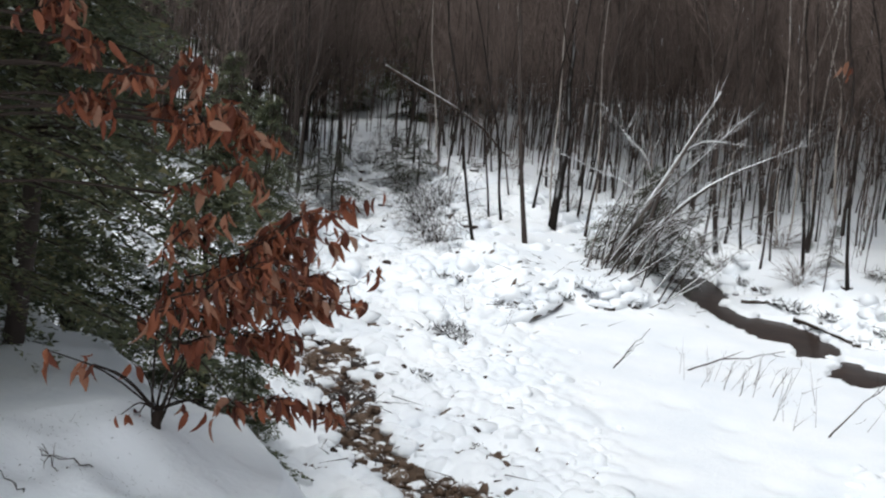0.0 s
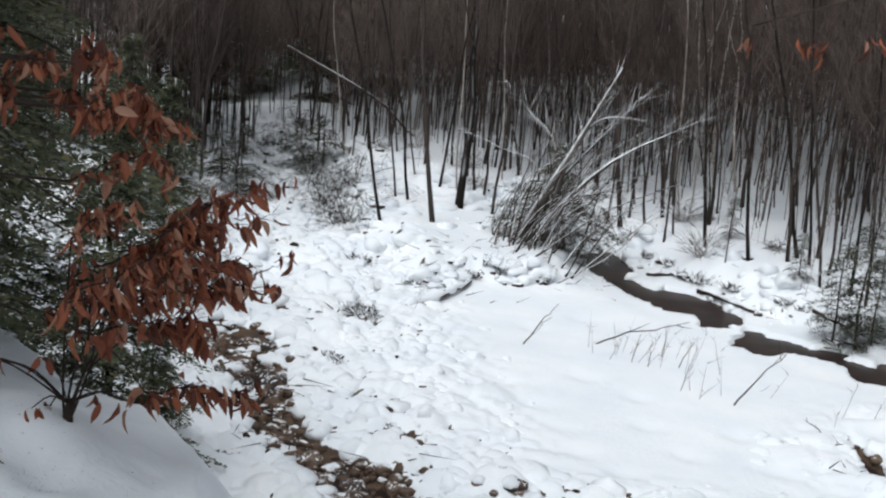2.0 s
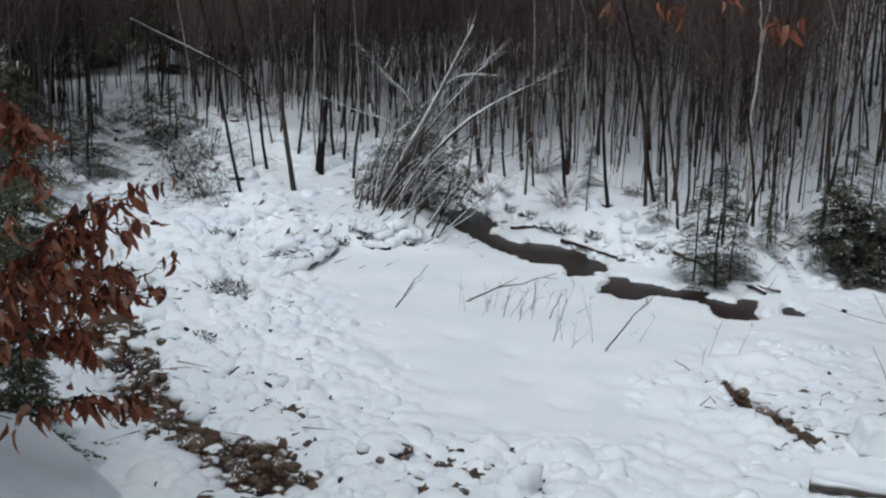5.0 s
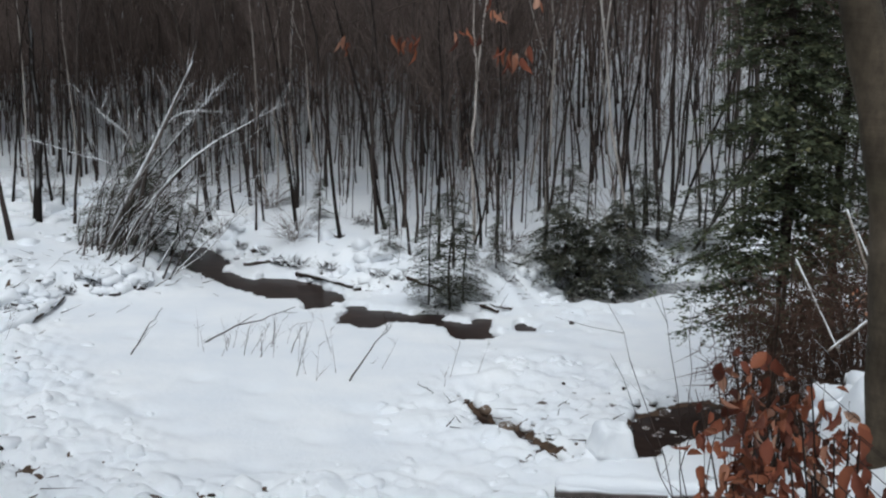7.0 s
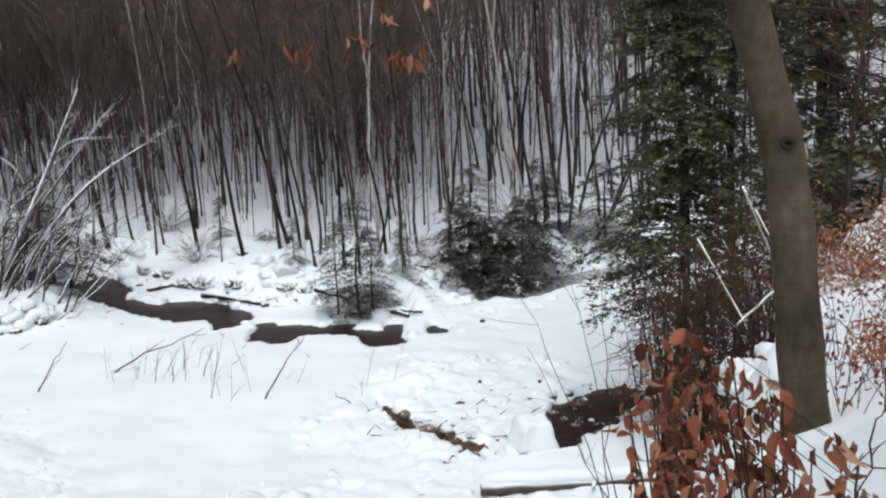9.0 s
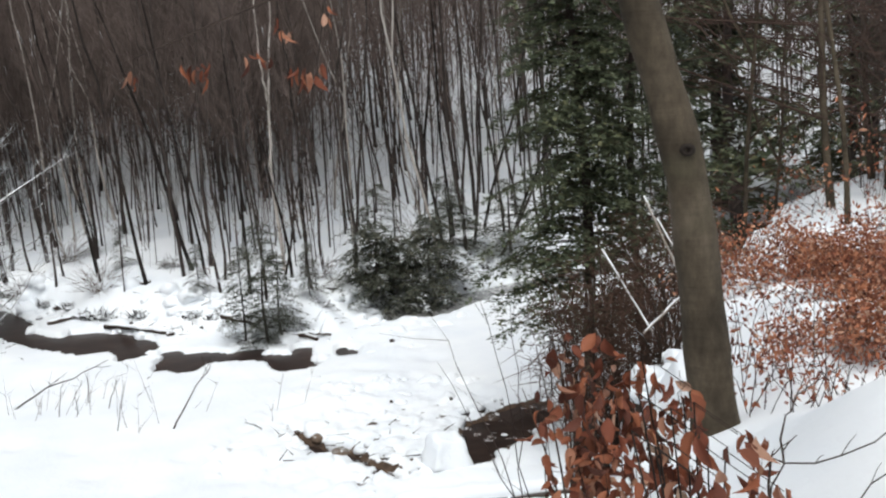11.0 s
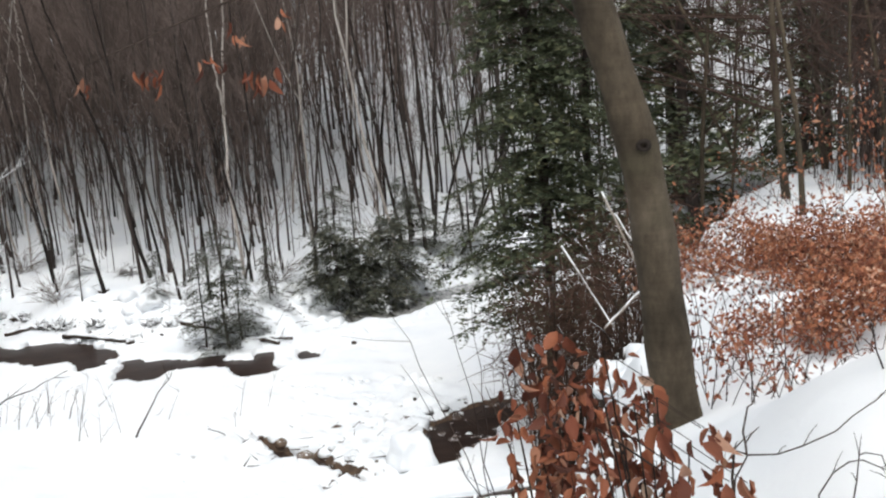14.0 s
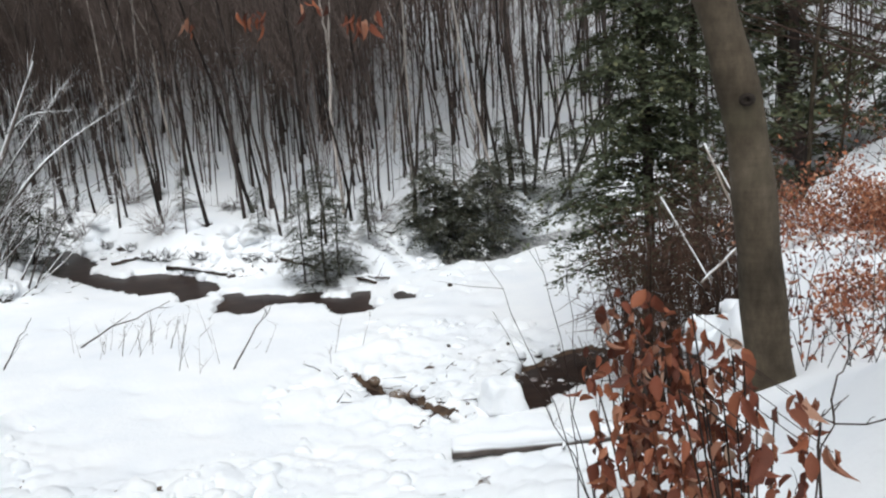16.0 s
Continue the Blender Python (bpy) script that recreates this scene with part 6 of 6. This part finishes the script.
def spread_lumps():
    g = np.random.default_rng(82)
    # snow-capped stones all over the stony side of the bar
    x, y = g.uniform(-12, 4.2, 30000), g.uniform(9.6, 23, 30000)
    z, bare = ground_z(x, y, True, True)
    dense = np.where(np.abs(fbm(x * 0.8, y * 0.8, 3)) < 0.25, 1.0, 0.5)
    k = np.flatnonzero((lumpy(x, y) * dense > g.random(30000) * 1.5) & on_bar(x, y) & (z > -0.06) & (z < 0.7) & (signed(x, y, CHANNEL_LEFT) > -0.05) & (signed(x, y, CHANNEL_RIGHT) > -0.05))[:650]
    lumps(84, x[k], y[k], 0.06 + 0.13 * g.random(len(k)) ** 1.8, "snow_lumps", M_SNOW, "rounded snow caps on the stones of the creek bar", "snow", -0.42, 0.75)
    # Small dark lumps offset to the near side of a few caps.
    h = np.flatnonzero((g.random(len(k)) < 0.06))
    under = 0.025 + 0.04 * g.random(len(h)) ** 1.5
    az = g.normal(-1.57, 0.7, len(h))
    lumps(93, x[k][h] + 0.10 * np.cos(az), y[k][h] + 0.12 * np.sin(az), under, "bar_stones", M_EARTH, "small dark lumps on the near side of some snow caps", "stones", 0.2)
    x2, y2 = g.uniform(-8, -1, 9000), g.uniform(9.8, 14, 9000)
    k = np.flatnonzero(signed(x2, y2, CHANNEL_LEFT) < 0.02)[:420]
    lumps(90, x2[k], y2[k], 0.025 + 0.06 * g.random(len(k)) ** 1.5, "channel_stones", M_STONE, "small wet brown stones of the channel bed", "stones", 0.3)
    # broken snow along the foot of the far bank and round the terrace
    x, y = g.uniform(-13, 7, 20000), g.uniform(17, 27, 20000)
    d, s = edge_distance(x, y, FAR_BANK)
    d = d * s
    t = np.abs(signed(x, y, TERRACE))
    ok = (((d > -0.3) & (d < 1.0)) | ((t < 0.4) & (d < 0) & (g.random(20000) < 0.25))) & (fbm(x * 0.9 + 7, y * 0.9, 3) > -0.02)
    k = np.flatnonzero(ok & (ground_z(x, y) > 0.0))[:300]
    lumps(86, x[k], y[k], 0.05 + 0.16 * g.random(len(k)) ** 2, "snow_lumps", M_SNOW, "broken snow over roots and stones along the bank", "snow", -0.05, 0.7)
    k = k[::5]
    lumps(87, x[k] + g.normal(0, 0.1, len(k)), y[k] - 0.10, g.uniform(0.04, 0.09, len(k)), "bank_rubble", M_CLOD, "dark earth and roots under the broken snow", "rubble", 0.2)
    # upstream bed and left bank
    x, y = g.uniform(-20, -7, 20000), g.uniform(15, 34, 20000)
    d, s = edge_distance(x, y, FAR_BANK)
    e, q = edge_distance(x, y, LEFT_BANK)
    ok = (np.minimum(d, e) < 0.9) | ((d * s < 0) & (e * q < 0) & (g.random(20000) < 0.25))
    k = np.flatnonzero(ok & (signed(x, y, TERRACE) > -5))[:560]
    lumps(88, x[k], y[k], 0.07 + 0.2 * g.random(len(k)) ** 2, "snow_lumps", M_SNOW, "snow-buried boulders along the upstream bed", "snow", -0.1, 0.6)


spread_lumps()


def sticks():
    """Dead sticks lying about the channel and the bank feet."""
    g = np.random.default_rng(89)
    geo = Geo()
    for cx, cy, sx, sy, n, ln in ((-4.6, 10.6, 0.9, 0.25, 30, 0.5), (-6.2, 12.2, 0.4, 0.5, 40, 0.7), (-6.6, 18.6, 0.7, 0.8, 40, 0.6), (-5.6, 20.1, 0.7, 0.3, 40, 0.5), (-9.9, 22.4, 0.6, 1.0, 70, 0.9),
                                  (-1.6, 20.7, 1.2, 0.5, 60, 0.6), (0.6, 19.4, 0.7, 0.25, 40, 0.5), (0.9, 13.6, 0.5, 0.5, 24, 0.4), (-12.5, 26.0, 1.0, 1.4, 70, 1.1), (3.0, 13.6, 0.5, 0.7, 24, 0.6)):
        x, y = g.normal(cx, sx, n), g.normal(cy, sy, n)
        base = np.column_stack([x, y, ground_z(x, y) + g.uniform(0.0, 0.12, n)])
        az = g.uniform(0, 6.28, n)
        way = np.column_stack([np.cos(az), np.sin(az), np.abs(g.normal(0, 0.22, n))])
        geo.cones(base, base + way * (ln * g.uniform(0.2, 0.85, n))[:, None], g.uniform(0.004, 0.010, n))
    tagged(new("sticks", geo.mesh("sticks", M_STEM)), "dead sticks and twigs caught along the creek", "sticks", kind="stuff")


sticks()
g_clod = np.random.default_rng(83)
cx = np.concatenate([p[0] + g_clod.normal(0, 0.10, 8) for p in CLODS])
cy = np.concatenate([p[1] + g_clod.normal(0, 0.09, 8) for p in CLODS])
lumps(91, cx, cy, g_clod.uniform(0.03, 0.07, len(cx)), "bank_rubble", M_CLOD, "dark earth and roots in the undercut snow bank", "rubble", 0.3, 0.9)
lumps(92, cx + g_clod.normal(0, 0.08, len(cx)), cy + 0.12, g_clod.uniform(0.07, 0.19, len(cx)), "snow_lumps", M_SNOW, "snow slumped over the undercut bank", "snow", 0.35, 0.5)
cx = np.concatenate([q[0] + g_clod.normal(0, 0.5, 12) for q in UPSTREAM_DEBRIS])
cy = np.concatenate([q[1] + g_clod.normal(0, 0.4, 12) for q in UPSTREAM_DEBRIS])
lumps(94, cx, cy, g_clod.uniform(0.05, 0.11, len(cx)), "bank_rubble", M_CLOD, "dark earth and roots of the upstream log jam", "rubble", 0.1, 0.6)
lumps(95, cx + g_clod.normal(0, 0.15, len(cx)), cy + 0.15, g_clod.uniform(0.08, 0.2, len(cx)), "snow_lumps", M_SNOW, "snow lying over the upstream log jam", "snow", 0.2, 0.5)
for k, (x, y, _) in enumerate(UPSTREAM_DEBRIS):
    dead_brush(400 + k, (x, y, float(ground_z(x, y)) + 0.2), 0.36, 2.2, M_BARK)


def grass_tuft(seed, x, y, spread):
    """A dark tuft of dead stems and roots with snow caught in it."""
    g = np.random.default_rng(seed)
    foot = np.array([x, y, float(ground_z(x, y)) - 0.02])
    t = thing("dead_tuft", Matrix.Translation(foot), "dark tuft of dead stems holding a little snow", "grass", "dead tufts")
    geo, snow = Geo(), Geo()
    n = 90
    o = g.normal(0, 1, (n, 3)) * [spread * 0.55, spread * 0.4, 0]
    az = g.uniform(0, 6.28, n)
    way = np.column_stack([np.cos(az), 0.6 * np.sin(az), g.uniform(0.1, 1.3, n)]) * (spread * g.uniform(0.4, 1.0, n))[:, None]
    geo.cones(o, o + way, g.uniform(0.012, 0.024, n))
    k = g.integers(n, size=3)
    for q in k:
        c = o[q] + way[q] * 0.55
        snow.tube([c - [spread * 0.2, 0, 0], c + [0, 0, 0.02], c + [spread * 0.2, 0, 0]], [0.012, 0.032, 0.012], 6)
    part("stem", geo.mesh("stem", M_BLACKBARK), t)
    tagged(part("snow_cap", snow.mesh("snow_cap", M_SNOW), t, "crumbs of settled snow"), kind="stuff")


TUFTS = [(-6.68, 15.75, 0.2), (-6.32, 15.58, 0.16), (-5.78, 13.37, 0.11), (-5.99, 13.48, 0.1), (-8.05, 18.86, 0.16), (-7.94, 17.23, 0.1), (-7.02, 17.14, 0.1), (-4.45, 11.75, 0.07), (-6.72, 17.93, 0.14),
    (-6.12, 19.08, 0.12), (-5.85, 19.56, 0.2), (-5.67, 19.47, 0.18), (-3.88, 23.34, 0.16), (-3.36, 22.68, 0.13), (-2.9, 21.95, 0.2), (-2.63, 21.84, 0.2), (-2.04, 21.44, 0.14), (-1.1, 20.75, 0.13), (-0.76, 20.55, 0.1),
    (1.0, 19.86, 0.12), (1.47, 20.56, 0.12), (4.18, 22.24, 0.16),
    (-15.14, 29.0, 0.4), (-14.7, 28.8, 0.35), (-13.25, 27.4, 0.35), (-12.3, 26.3, 0.35), (-12.08, 25.83, 0.35), (-10.9, 24.2, 0.35), (-10.51, 23.0, 0.35), (-10.1, 22.6, 0.3), (-9.57, 21.68, 0.3),
    (-6.51, 18.49, 0.2), (-6.43, 18.65, 0.16), (-6.3, 18.5, 0.14), (-5.7, 19.6, 0.16), (-5.1, 19.84, 0.13)]
for k, (x, y, r) in enumerate(TUFTS):
    grass_tuft(640 + k, x, y, r)


def snowy_brush(seed, x, y, spread):
    """A low bush bent under snow."""
    g = np.random.default_rng(seed)
    foot = np.array([x, y, float(ground_z(x, y)) - 0.05])
    t = thing("snowy_bush", Matrix.Translation(foot), "low leafless bush bent under clinging snow", "bush", "creek-side bushes")
    for name, mat, n, thick in (("stem", M_TWIG, 90, 0.007), ("snowy_twig", M_SNOWBARK, 60, 0.013)):
        geo = Geo()
        az = g.uniform(0, 6.28, n)
        way = unit(np.column_stack([np.cos(az), np.sin(az), g.uniform(0.4, 2.2, n)]))
        o = way * (spread * g.uniform(0, 0.7, n))[:, None]
        tip = o + way * (spread * g.uniform(0.3, 0.7, n))[:, None] + np.column_stack([g.normal(0, 0.1, n), g.normal(0, 0.1, n), g.normal(-0.1, 0.1, n)])
        geo.cones(o, tip, g.uniform(0.6, 1.2, n) * thick)
        part(name, geo.mesh(name, mat), t)


g_brush = np.random.default_rng(97)
made = 0
while made < 22:
    yaw, r = radians(g_brush.uniform(-6, 34)), g_brush.uniform(18, 33)
    x, y = -r * math.sin(yaw), r * math.cos(yaw)
    d, s = edge_distance(np.array([x]), np.array([y]), FAR_BANK)
    e, q = edge_distance(np.array([x]), np.array([y]), LEFT_BANK)
    if 0.1 < float((d * s)[0]) < 2.2 or 0.0 < float((e * q)[0]) < 2.0:
        snowy_brush(600 + made, x, y, g_brush.uniform(0.35, 0.85))
        made += 1


def snow_block():
    bm = bmesh.new()
    bmesh.ops.create_cube(bm, size=1.0)
    bmesh.ops.subdivide_edges(bm, edges=bm.edges[:], cuts=5, use_grid_fill=True)
    for v in bm.verts:
        k = v.co.z + 0.5
        p = v.co.normalized() * 0.62
        v.co = v.co.lerp(p, 0.28)
        v.co.x *= 0.84 - 0.24 * k
        v.co.y *= 0.66 - 0.16 * k
        v.co.z *= 0.62
        v.co += noise.noise_vector(v.co * 2.6 + Vector((3, 1, 7))) * 0.11 + noise.noise_vector(v.co * 6) * 0.04
    for f in bm.faces:
        f.smooth = True
    me = bpy.data.meshes.new("snow_block")
    bm.to_mesh(me)
    bm.free()
    me.materials.append(M_SNOW)
    ob = new("snow_block", me)
    x, y, _ = SNOW_BLOCK
    ob.matrix_world = pose(x + 0.05, y, float(ground_z(x, y)) + 0.14, 0, 4, 20) @ Matrix.Scale(0.56, 4)
    tagged(ob, "upright snow-covered boulder beside the creek", "boulder")


snow_block()


def stump():
    for k, (x, y, z) in enumerate(STUMP):
        g = np.random.default_rng(90 + k)
        gz = float(ground_z(x, y))
        t = thing("stump", Matrix.Translation((x, y, gz - 0.05)), "broken stump buried in a mound of snow", "stump")
        geo = Geo()
        h = max(z - gz, 0.25)
        for _ in range(5):
            e = np.array([g.normal(0, 0.1), g.normal(0, 0.1), h * g.uniform(0.7, 1.15)])
            geo.tube([e * [0.4, 0.4, 0], e * 0.6, e], [0.05, 0.035, 0.012], 6)
        part("bark", geo.mesh("bark", M_LOG), t)
        for j in range(3):
            cap = part("snow_cap", STONES[(k * 3 + j) % 8][1], t, "lump of clinging snow")
            cap.matrix_basis = Matrix.Translation((g.normal(0, 0.08), g.normal(0, 0.06), h * (0.25 + 0.25 * j))) @ Matrix.Rotation(g.uniform(0, 6), 4, "Z") @ Matrix.Diagonal((0.17 - 0.04 * j, 0.15 - 0.03 * j, 0.12, 1))


stump()


# ---- bare stems and twigs ----
def dead_stem(a, b, radius, label, twigs=5, seed=0, name="dead_sapling"):
    g = np.random.default_rng(800 + seed)
    a, b = np.array(a, float), np.array(b, float)
    a[2] = float(ground_z(a[0], a[1])) - 0.04
    t = thing(name, Matrix.Translation(a), label, "twig")
    geo = Geo()
    line = curve_points([a, (a + b) / 2 + [0, 0, 0.10 * np.linalg.norm(b - a) * (0.3 + 0.4 * g.random())], b], 9)
    line[1:-1] += g.normal(0, 0.012 * np.linalg.norm(b - a), (7, 3))
    geo.tube(line - a, radius * (1 - 0.7 * np.linspace(0, 1, 9)), 5)
    for _ in range(twigs):
        i = g.integers(2, 8)
        d = unit(unit(line[i + 1] - line[i]) + g.normal(0, 0.45, 3))
        ln = g.uniform(0.12, 0.35) * np.linalg.norm(b - a)
        o = line[i] - a
        geo.tube([o, o + d * ln * 0.5, o + d * ln + [0, 0, 0.02]], [radius * 0.45, radius * 0.32, radius * 0.15], 4)
    part("stem", geo.mesh("stem", M_STEM), t)


for k, (a, b) in enumerate(STEMS):
    dead_stem(a, b, (0.012, 0.014, 0.013, 0.006, 0.006, 0.006, 0.008, 0.006, 0.009, 0.007)[k], "bare dead stem poking out of the snowy bar", 3, k)
for k, (a, b) in enumerate(SHRUB_STEMS):
    dead_stem(a, b, 0.0042, "bare shoot of a leafless shrub on the bank", 2, 20 + k, "bare_shoot")


def snow_twig(pts, radius, label, seed):
    g = np.random.default_rng(850 + seed)
    p = [np.array(q, float) for q in pts]
    root = p[0].copy()
    root[2] = float(ground_z(root[0], root[1])) - 0.03
    t = thing("bare_twig", Matrix.Translation(root), label, "twig")
    geo = Geo()
    line = curve_points([root] + p, 12)
    line[1:-1] += g.normal(0, 0.006, (10, 3))
    geo.tube(line - root, radius * (1 - 0.65 * np.linspace(0, 1, 12)), 6)
    for _ in range(4):
        i = g.integers(4, 11)
        d = unit(unit(line[i + 1 if i < 11 else 11] - line[i - 1]) + g.normal(0, 0.5, 3))
        o = line[i] - root
        q = d * g.uniform(0.02, 0.07)
        geo.tube([o, o + q * 0.5 + [0, 0, 0.004], o + q], [radius * 0.45, radius * 0.35, radius * 0.2], 4)
    part("stem", geo.mesh("stem", M_STEM), t)


snow_twig(RIGHT_TWIG, 0.0028, "thin budded twig arching over the snow mound", 1)
snow_twig(RIGHT_SPRIG, 0.004, "upright dark twig with reddish buds", 2)
snow_twig(RIGHT_STUB, 0.0045, "short dark stem sticking out of the snow mound", 3)
for k, pts in enumerate(LOW_TWIGS):
    snow_twig(pts, 0.0025, "fine bare twig over the snow mound", 5 + k)


for k, pts in enumerate(MOUND_TWIGS):
    pts = [(q[0], q[1], float(ground_z(q[0], q[1])) + h) for q, h in zip(pts, (0.0, 0.03, 0.06))]
    snow_twig(pts, 0.0028, "bare twig poking out of the shaded snow mound", 12 + k)


def scatter_slivers():
    """Tiny dark slivers over the left mound, gathered round its pits."""
    g = np.random.default_rng(96)
    geo = Geo()
    c = np.array(PITS)
    n = 420
    xy = np.where(g.random((n, 1)) < 0.6, c[g.integers(len(c), size=n)] + g.normal(0, 0.07, (n, 2)), np.column_stack([g.uniform(-2.7, -1.5, n), g.uniform(1.6, 3.0, n)]))
    base = np.column_stack([xy, ground_z(xy[:, 0], xy[:, 1]) + 0.001])
    az = g.uniform(0, 6.28, n)
    geo.cones(base, base + np.column_stack([np.cos(az), np.sin(az), g.uniform(0, 0.25, n)]) * g.uniform(0.003, 0.010, (n, 1)), g.uniform(0.0005, 0.0011, n))
    tagged(new("needle_litter", geo.mesh("needle_litter", M_STEM)), "tiny dark slivers on the snow mound, thickest in its pits", "litter", kind="stuff")


scatter_slivers()


def dry_stalks():
    """Fine stalks standing out of the bar's snow."""
    g = np.random.default_rng(95)
    geo = Geo()
    n = 30
    c = np.array([(-2.3, 16.2), (-1.7, 15.6), (-2.8, 16.3), (-0.9, 15.3), (-6.9, 17.0), (0.3, 14.9)])[g.integers(6, size=n)]
    xy = c + g.normal(0, 0.35, (n, 2))
    base = np.column_stack([xy, ground_z(xy[:, 0], xy[:, 1]) - 0.03])
    tip = base + np.column_stack([g.normal(0.05, 0.12, n), g.normal(0, 0.1, n), g.uniform(0.25, 0.75, n)])
    geo.cones(base, tip, np.full(n, 0.0038))
    i = np.repeat(np.arange(n), 3)
    s = g.uniform(0.3, 0.9, (n * 3, 1))
    o = base[i] + (tip - base)[i] * s
    geo.cones(o, o + np.column_stack([g.normal(0, 0.08, n * 3), g.normal(0, 0.08, n * 3), g.uniform(0.05, 0.15, n * 3)]), np.full(n * 3, 0.003))
    tagged(new("dry_grass", geo.mesh("dry_grass", M_TANTWIG)), "fine dry stalks standing out of the snow", "grass", kind="stuff")


dry_stalks()
